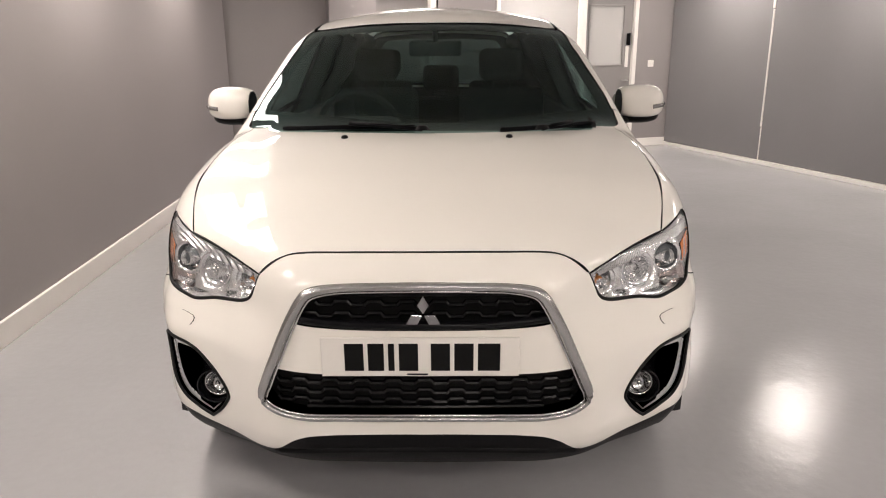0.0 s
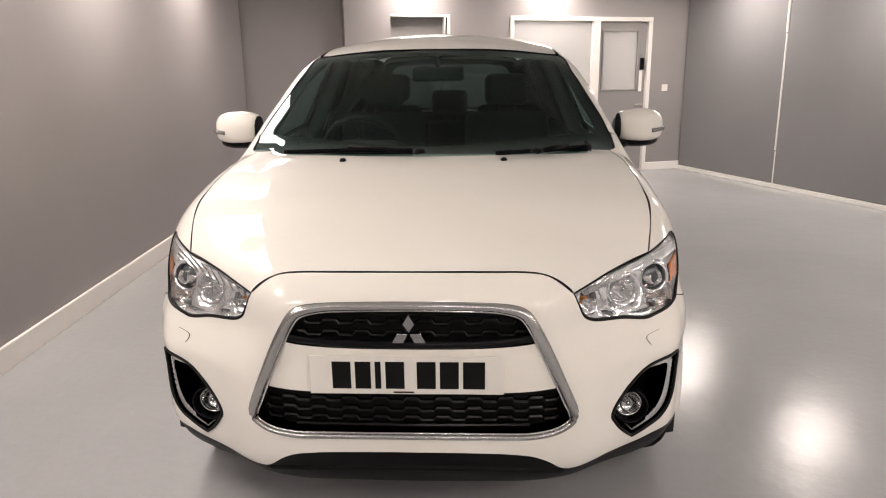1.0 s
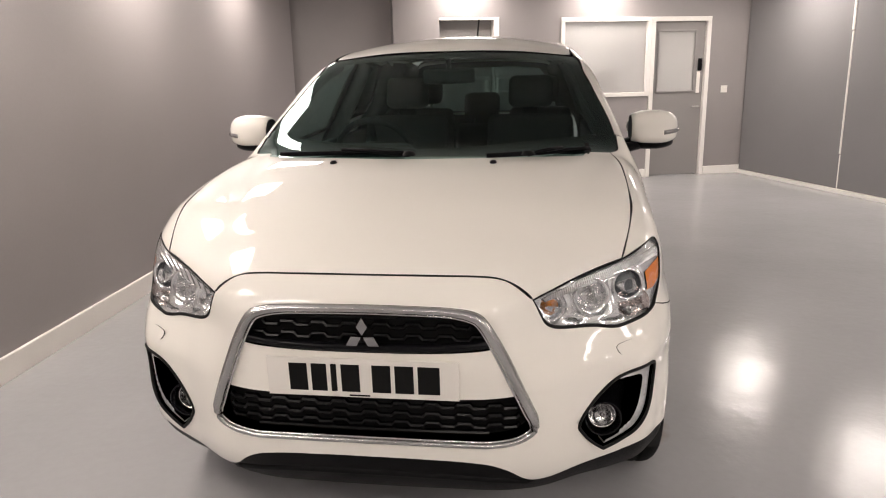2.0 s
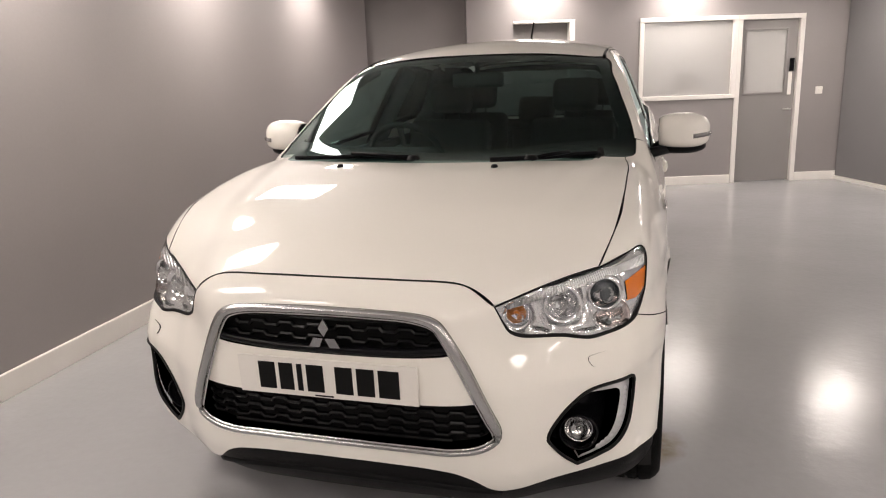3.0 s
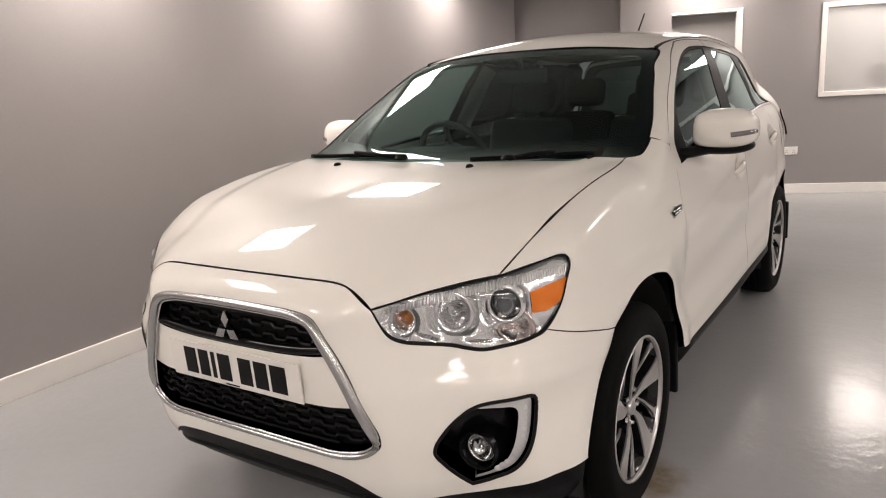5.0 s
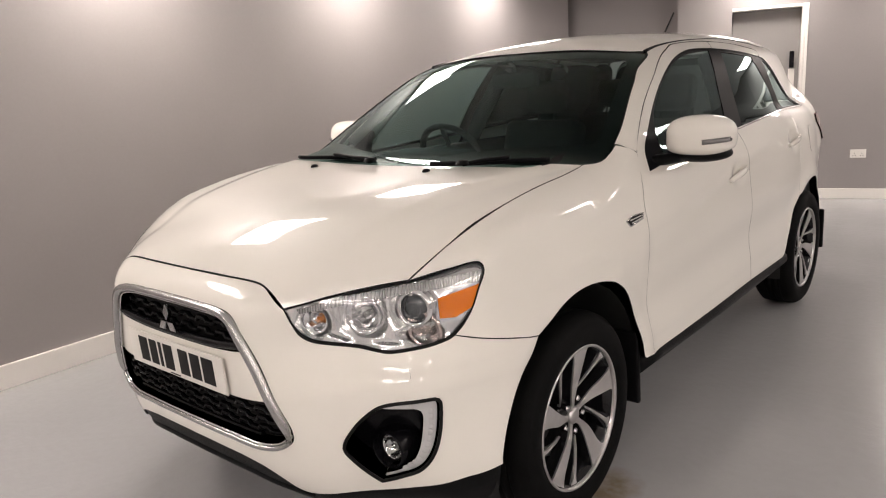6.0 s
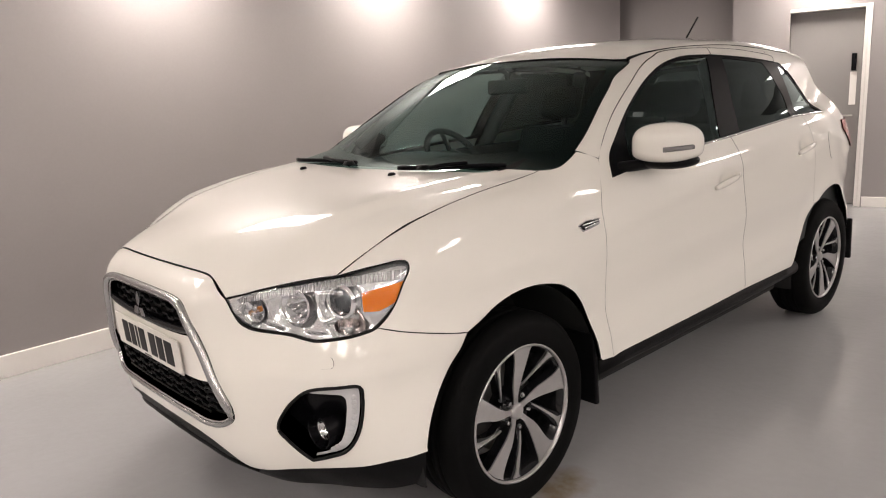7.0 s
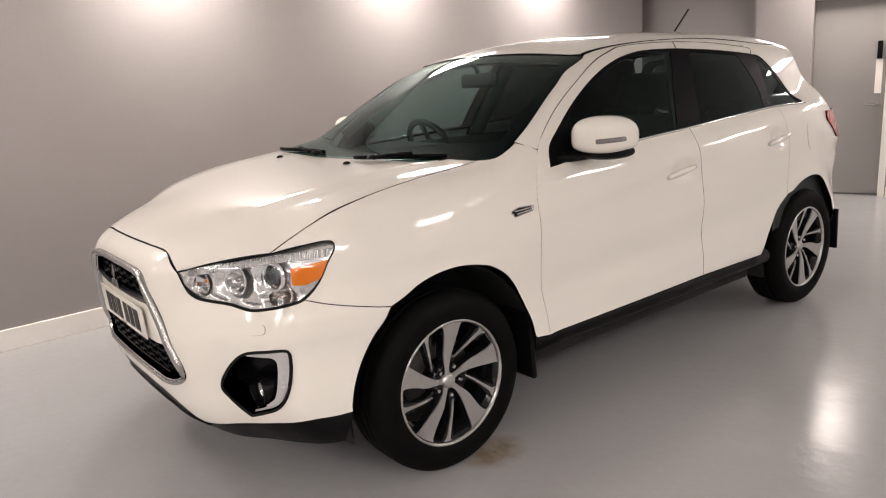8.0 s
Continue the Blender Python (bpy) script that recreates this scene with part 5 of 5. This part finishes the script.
# ---- mirrors ----
for sg in (1, -1):
    V, F = superball((0, 0, 0), (0.119, 0.098, 0.082), 2.7)
    # sweep the outer end back, flatten the glass side, lift the inner end
    V[:, 1] += 0.9 * np.clip(V[:, 0], 0, 1) ** 2 * 3.2 - 0.02
    V[:, 2] *= 1 - 0.9 * np.clip(-V[:, 0], 0, 1) * 0.6
    V[:, 1] = np.minimum(V[:, 1], 0.075)
    V[:, 0] = np.maximum(V[:, 0], -0.090)
    V[:, 2] = np.where(V[:, 2] < -0.035, -0.035 + (V[:, 2] + 0.035) * 0.6, V[:, 2])
    V += np.array([0.922, 0.775, 1.150])
    V[:, 0] *= sg
    F = F if sg > 0 else [f[::-1] for f in F]
    rim_ = [1 if abs(np.mean([V[k][0] for k in q])) < 0.922 - 0.0893 or np.mean([V[k][1] for k in q]) > 0.775 + 0.0745 else 0 for q in F]
    mir = mesh_ob("door_mirror", V, F, M_PAINT, car, "white door mirror with a black inner rim", mats=[M_PAINT, M_BLACK], midx=rim_)
    w, f2 = superball((0, 0, 0), (0.112, 0.075, 0.03), 2.4)
    w[:, 1] += 0.9 * np.clip(w[:, 0], 0, 1) ** 2 * 3.2 - 0.01
    w += np.array([0.915, 0.78, 1.090])
    w[:, 0] *= sg
    mesh_ob("mirror_underside", w, f2 if sg > 0 else [f[::-1] for f in f2], M_BLACK, mir, "black mirror underside")
    ind = []
    for a in np.linspace(0.045, 0.1145, 12):
        zl = -0.014 + 0.08 * a
        yl = -0.098 * max(0.0, 1 - (a / 0.119) ** 2.7 - abs(zl / 0.082) ** 2.7) ** (1 / 2.7)
        ind.append((sg * (0.922 + a), 0.775 + yl + 2.88 * a * a - 0.02, 1.150 + zl))
    part("mirror_indicator", bm_tube(ind, 0.0095, 8, flat=1.0), mat("indicator_lens", (0.20, 0.19, 0.19), 0.15, 0.2, coat=1.0) if sg > 0 else bpy.data.materials["indicator_lens"], mir, "smoky indicator strip", smooth=True)
    arm = [(sg * x, y, z) for x, y, z in ((0.775, 0.64, 1.072), (0.82, 0.69, 1.075), (0.89, 0.76, 1.085))]
    part("mirror_arm", bm_tube(arm, 0.03, 10, flat=0.7), M_BLACK, mir, "black mirror foot", smooth=True)
    gm = bm_lathe([(0, 0), (1, 0)], 32, Matrix.Translation((sg * 0.922, 0.867, 1.152)) @ Matrix.Rotation(math.pi / 2, 4, "X") @ Matrix.Diagonal((0.095, 0.065, 1, 1)))
    part("mirror_glass", gm, M_BRIGHT, mir, "mirror glass")

# antenna
ab = Vector(lift(TOP, [(-0.02, 2.60)])[0][0])
at_ = part("antenna", bm_join(bm_lathe([(0, 0.02), (0.012, 0.015), (0.02, 0.0), (0.022, -0.004)], 16, Matrix.Translation(ab)), bm_tube([ab, ab + Vector((0, 0.06, 0.05)), ab + Vector((0, 0.19, 0.168))], 0.0055, 8)), M_BLACK, car, "short black roof antenna", smooth=True)

# cowl and wipers
panel("cowl", car, TOP, mirror_half([(0, 0.072), (0.30, 0.087), (0.42, 0.118), (0.53, 0.163), (0.62, 0.223), (0.70, 0.287), (0.735, 0.34), (0.70, 0.42), (0.6, 0.37), (0.4, 0.27), (0.2, 0.20), (0, 0.17)]), M_BLACK, off=-0.007, h=0.03, rim=0, label="black plastic cowl")


def wiper(pts, pivot, arm_at):
    L = skin(FRONT, open_curve(pts, 0.03), 0.012)
    w = part("wiper", bm_tube(L, 0.006, 8, flat=1.4), M_SATINB, car, "black wiper blade", smooth=True)
    pv = Vector(lift(FRONT, [pivot], 0.018)[0][0])
    am = Vector(lift(FRONT, [arm_at], 0.026)[0][0])
    part("wiper_arm", bm_tube([pv, (pv + am) / 2 + Vector((0, -0.006, 0.004)), am], 0.0075, 8), M_SATINB, w, smooth=True)
    part("pivot_cap", bm_lathe([(0, 0.016), (0.018, 0.013), (0.026, 0)], 14, Matrix.Translation(pv)), M_BLACK, w, smooth=True)


wiper([(-0.55, 1.115), (-0.40, 1.118), (-0.2, 1.121), (-0.06, 1.120)], (-0.03, 1.113), (-0.3, 1.119))
wiper([(0.62, 1.118), (0.55, 1.119), (0.42, 1.117), (0.25, 1.114)], (0.40, 1.112), (0.52, 1.118))

# ---- wheels ----
def make_wheel():
    w = new("wheel")
    w.parent = car
    R, RR = 0.338, 0.233
    T = 0.105
    prof = [(RR - 0.004, T - 0.012), (RR + 0.006, T - 0.004), (RR + 0.03, T + 0.004), (RR + 0.07, T + 0.004), (R - 0.018, T - 0.008), (R - 0.005, T - 0.026), (R, T - 0.05), (R, 0.05)]
    grooves = []
    for g in (0.035, -0.002, -0.04):
        grooves += [(R, g + 0.008), (R - 0.007, g + 0.006), (R - 0.007, g - 0.002), (R, g - 0.004)]
    prof += grooves + [(R - 0.004, -0.08), (R - 0.03, -T), (RR + 0.02, -T), (RR - 0.004, -T + 0.01)]
    part("tyre", bm_lathe(prof, 72), M_RUBBER, w, "black tyre with worn tread", smooth=True)
    part("barrel", bm_lathe([(RR, T - 0.012), (RR - 0.008, T - 0.016), (RR - 0.022, T - 0.05), (RR - 0.03, -T + 0.02)], 64), M_RIMB, w, "black wheel barrel", smooth=True)
    part("rim_lip", bm_lathe([(RR + 0.002, T - 0.006), (RR, T - 0.002), (RR - 0.006, T - 0.004), (RR - 0.007, T - 0.02)], 72), M_RIMS, w, "machined rim edge", smooth=True)
    part("brake_disc", bm_lathe([(0.06, 0.0), (0.15, 0.0), (0.15, -0.02), (0.06, -0.02)], 40), mat("brake_iron", (0.06, 0.058, 0.055), 0.5, 0.6, var=0.2, scale=30), w, smooth=True)
    part("hub_back", bm_lathe([(0.0, 0.062), (0.055, 0.058), (0.068, 0.04), (0.07, -0.02)], 40), M_RIMB, w, "black hub", smooth=True)

    def blade(a0, prof2, z_in, z_out, thick):
        """A spoke: left and right edges by angle and radius, dished towards the hub."""
        bm = bmesh.new()
        top, bot = [], []
        for r, al, ar in prof2:
            s = (r - prof2[0][0]) / (prof2[-1][0] - prof2[0][0])
            z = z_in + (z_out - z_in) * s**0.7
            row = []
            for a in (al, (al + ar) / 2, ar):
                aa = radians(a0 - a)
                row.append(bm.verts.new((r * math.cos(aa), r * math.sin(aa), z)))
            top.append(row)
            bot.append([bm.verts.new((v.co.x, v.co.y, v.co.z - thick)) for v in (row[0], row[2])])
        for i in range(len(top) - 1):
            for k in range(2):
                bm.faces.new((top[i][k], top[i][k + 1], top[i + 1][k + 1], top[i + 1][k]))
            bm.faces.new((top[i][0], top[i + 1][0], bot[i + 1][0], bot[i][0]))
            bm.faces.new((top[i + 1][2], top[i][2], bot[i][1], bot[i + 1][1]))
        bmesh.ops.recalc_face_normals(bm, faces=bm.faces)
        return bm

    broad = [(0.028, -32, 14), (0.05, -22, -1), (0.07, -20, 0), (0.095, -18.5, 2), (0.12, -16, 4.5), (0.15, -12.5, 7), (0.185, -10.5, 9), (0.21, -10.5, 10), (0.224, -12, 11.5)]
    thin = [(0.085, 16, 19.5), (0.12, 26.5, 30), (0.16, 33.3, 36.8), (0.20, 37.3, 41.2), (0.215, 38.0, 43.5), (0.224, 36.5, 46)]
    tback = [(0.06, 8, 24), (0.12, 24, 32.5), (0.16, 31, 39), (0.224, 35, 48)]
    for k in range(5):
        a = 90 + 72 * k
        sp = part("spoke", blade(a, broad, 0.068, 0.092, 0.03), M_RIMS, w, "machined silver blade spoke", smooth=False)
        part("spoke_side", blade(a, [(r, l - 3.5 * 0.05 / max(r, 0.05), q + 3.5 * 0.05 / max(r, 0.05)) for r, l, q in broad], 0.063, 0.087, 0.035), M_RIMB, sp, "gloss black spoke side")
        rb = part("rib", blade(a, thin, 0.062, 0.089, 0.012), M_RIMS, w, "thin machined rib")
        part("rib_side", blade(a, tback, 0.050, 0.085, 0.03), M_RIMB, rb, "gloss black rib side")
        aa = radians(a - 25)
        part("wheel_nut", bm_lathe([(0, 0.018), (0.007, 0.016), (0.0095, 0.010), (0.0095, -0.01)], 6, Matrix.Translation((0.056 * math.cos(aa), 0.056 * math.sin(aa), 0.06))), M_BRIGHT, w, "chrome wheel nut")
    part("centre_cap", bm_lathe([(0, 0.080), (0.018, 0.079), (0.026, 0.075), (0.029, 0.066), (0.030, 0.05)], 32), M_RIMS, w, "silver centre cap", smooth=True)
    return w


def place_wheel(w, sg, y, spin):
    w.matrix_basis = Matrix.Translation((sg * 0.755, y, 0.336)) @ Matrix.Rotation(sg * math.pi / 2, 4, "Y") @ Matrix.Rotation(radians(spin), 4, "Z")


wheel = make_wheel()
place_wheel(wheel, 1, 0.0, 158.5)
for sg, y, spin in ((1, 2.67, 200), (-1, 0.0, 20), (-1, 2.67, 50)):
    w2 = copy_thing(wheel, Matrix.Identity(4))
    place_wheel(w2, sg, y, spin)
# arch liners and mud flaps
for sg in (1, -1):
    for hy, hz in HUBS:
        n = 20
        V, F = [], []
        for i in range(n + 1):
            a = radians(-12 + 204 * i / n)
            ro = AR + (0.010 if hy < 1 else 0.026)
            edge = min(0.838, float(lift(SIDE, [(hy + (ro + 0.012) * math.cos(a), max(0.36, hz + (ro + 0.012) * math.sin(a)))])[0][0][0]) - 0.012)
            for x, r in ((0.50, ro + 0.012), (edge - 0.02, ro + 0.012), (edge, ro + 0.006)):
                V.append((sg * x, hy + r * math.cos(a), hz + r * math.sin(a)))
        for i in range(n):
            for k in range(2):
                F.append((3 * i + k, 3 * i + k + 1, 3 * i + k + 4, 3 * i + k + 3))
        V += [(sg * 0.50, hy - 0.43, 0.2), (sg * 0.50, hy + 0.43, 0.2), (sg * 0.50, hy + 0.43, 0.8), (sg * 0.50, hy - 0.43, 0.8)]
        F.append(tuple(range(len(V) - 4, len(V))))
        mesh_ob("arch_liner", V, F, M_LINER, car, "black wheel arch liner")
        part("mud_flap", bm_box(sg * 0.70, sg * 0.862, hy + 0.385, hy + 0.408, 0.225 if hy < 1 else 0.25, 0.50, 0.008, m=Matrix.Translation((0, hy + 0.39, 0.5)) @ Matrix.Rotation(radians(3), 4, "X") @ Matrix.Translation((0, -hy - 0.39, -0.5))), M_BLACK, car, "black rubber mud flap")
# underbody
part("underbody", bm_join(bm_box(-0.60, 0.60, -0.50, 3.1, 0.195, 0.32, 0.02), bm_box(-0.77, 0.77, 0.46, 2.2, 0.24, 0.36, 0.02)), M_LINER, car, "black underbody")

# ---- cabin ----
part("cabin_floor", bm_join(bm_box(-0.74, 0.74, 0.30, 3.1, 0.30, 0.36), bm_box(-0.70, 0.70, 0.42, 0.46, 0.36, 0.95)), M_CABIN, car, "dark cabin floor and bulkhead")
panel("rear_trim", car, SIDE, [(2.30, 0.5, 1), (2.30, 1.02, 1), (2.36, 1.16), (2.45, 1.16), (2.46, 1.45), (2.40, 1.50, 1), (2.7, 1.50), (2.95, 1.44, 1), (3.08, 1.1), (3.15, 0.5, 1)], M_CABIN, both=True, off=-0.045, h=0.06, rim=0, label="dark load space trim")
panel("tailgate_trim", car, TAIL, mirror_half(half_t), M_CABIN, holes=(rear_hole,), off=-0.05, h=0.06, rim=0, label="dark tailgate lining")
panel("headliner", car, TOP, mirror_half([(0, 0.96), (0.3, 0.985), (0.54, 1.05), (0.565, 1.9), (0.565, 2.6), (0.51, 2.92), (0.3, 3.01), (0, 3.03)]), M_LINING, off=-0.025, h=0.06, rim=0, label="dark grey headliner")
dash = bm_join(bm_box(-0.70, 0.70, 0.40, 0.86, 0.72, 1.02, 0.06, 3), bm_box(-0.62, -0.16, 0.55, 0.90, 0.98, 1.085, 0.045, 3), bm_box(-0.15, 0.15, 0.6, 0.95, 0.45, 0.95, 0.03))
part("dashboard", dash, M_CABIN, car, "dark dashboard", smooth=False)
for sg in (1, -1):
    pa = [(sg * p[0], p[1], p[2]) for p in skin(SIDE, open_curve([(0.60, 1.15), (0.80, 1.30), (1.0, 1.41), (1.2, 1.475)], 0.05), -0.035)]
    part("pillar_trim", bm_tube(pa, 0.026, 8), M_PILLAR, car, "grey windscreen pillar trim", smooth=True)
    pb = [(sg * p[0], p[1], p[2]) for p in skin(SIDE, open_curve([(1.60, 0.6), (1.60, 0.9), (1.61, 1.13), (1.68, 1.33), (1.73, 1.48)], 0.05), -0.05)]
    part("pillar_trim", bm_tube(pb, 0.045, 8), M_PILLAR, car, "grey door pillar trim", smooth=True)
    pc = [(sg * p[0], p[1], p[2]) for p in skin(SIDE, open_curve([(2.40, 0.9), (2.40, 1.16), (2.38, 1.33), (2.34, 1.47)], 0.05), -0.05)]
    part("pillar_trim", bm_tube(pc, 0.045, 8), M_PILLAR, car, "grey rear pillar trim", smooth=True)
    pd = [(sg * p[0], p[1], p[2]) for p in skin(SIDE, open_curve([(3.02, 0.9), (2.97, 1.15), (2.91, 1.35), (2.84, 1.47)], 0.05), -0.07)]
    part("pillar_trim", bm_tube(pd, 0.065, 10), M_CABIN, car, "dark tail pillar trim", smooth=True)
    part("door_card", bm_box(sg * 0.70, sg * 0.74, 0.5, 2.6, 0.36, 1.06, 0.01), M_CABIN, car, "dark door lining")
# steering wheel on the car's right
sm = Matrix.Translation((-0.37, 0.93, 1.03)) @ Matrix.Rotation(radians(-62), 4, "X")
stw = part("steering_wheel", bm_tube([sm @ Vector((0.185 * math.cos(a), 0.185 * math.sin(a), 0)) for a in np.linspace(0, 2 * math.pi, 40, endpoint=False)], 0.016, 10, closed=True), M_CABIN, car, "black steering wheel", smooth=True)
part("wheel_boss", bm_lathe([(0, 0.03), (0.06, 0.025), (0.075, 0.0), (0.06, -0.04)], 24, sm), M_CABIN, stw, smooth=True)
for a in (0, 180, 270):
    v = Vector((math.cos(radians(a)), math.sin(radians(a)), 0))
    part("wheel_spoke", bm_tube([sm @ (v * 0.05), sm @ (v * 0.18)], 0.016, 8, flat=0.6), M_CABIN, stw, smooth=True)


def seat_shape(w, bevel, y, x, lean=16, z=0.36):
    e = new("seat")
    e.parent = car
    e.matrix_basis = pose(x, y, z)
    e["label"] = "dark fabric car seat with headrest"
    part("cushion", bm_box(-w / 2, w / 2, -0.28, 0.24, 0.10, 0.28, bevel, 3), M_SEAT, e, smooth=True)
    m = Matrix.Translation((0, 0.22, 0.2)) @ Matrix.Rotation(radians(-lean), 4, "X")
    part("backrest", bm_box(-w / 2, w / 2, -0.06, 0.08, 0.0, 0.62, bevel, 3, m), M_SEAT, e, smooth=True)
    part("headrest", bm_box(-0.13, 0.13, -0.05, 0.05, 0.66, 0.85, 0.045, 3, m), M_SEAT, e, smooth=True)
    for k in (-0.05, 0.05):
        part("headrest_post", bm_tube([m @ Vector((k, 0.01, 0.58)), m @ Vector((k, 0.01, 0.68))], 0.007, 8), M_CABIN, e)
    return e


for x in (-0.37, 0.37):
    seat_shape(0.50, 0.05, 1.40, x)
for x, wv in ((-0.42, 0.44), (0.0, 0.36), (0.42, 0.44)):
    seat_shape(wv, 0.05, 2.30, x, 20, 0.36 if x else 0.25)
im = part("rear_view_mirror", bm_box(-0.125, 0.125, 0.93, 0.965, 1.355, 1.425, 0.015, 3), M_CABIN, car, "black interior mirror", smooth=True)
part("mirror_stalk", bm_tube([(0, 0.95, 1.41), (0, 0.93, 1.455), (0, 0.89, 1.475)], 0.012, 8), M_CABIN, im)
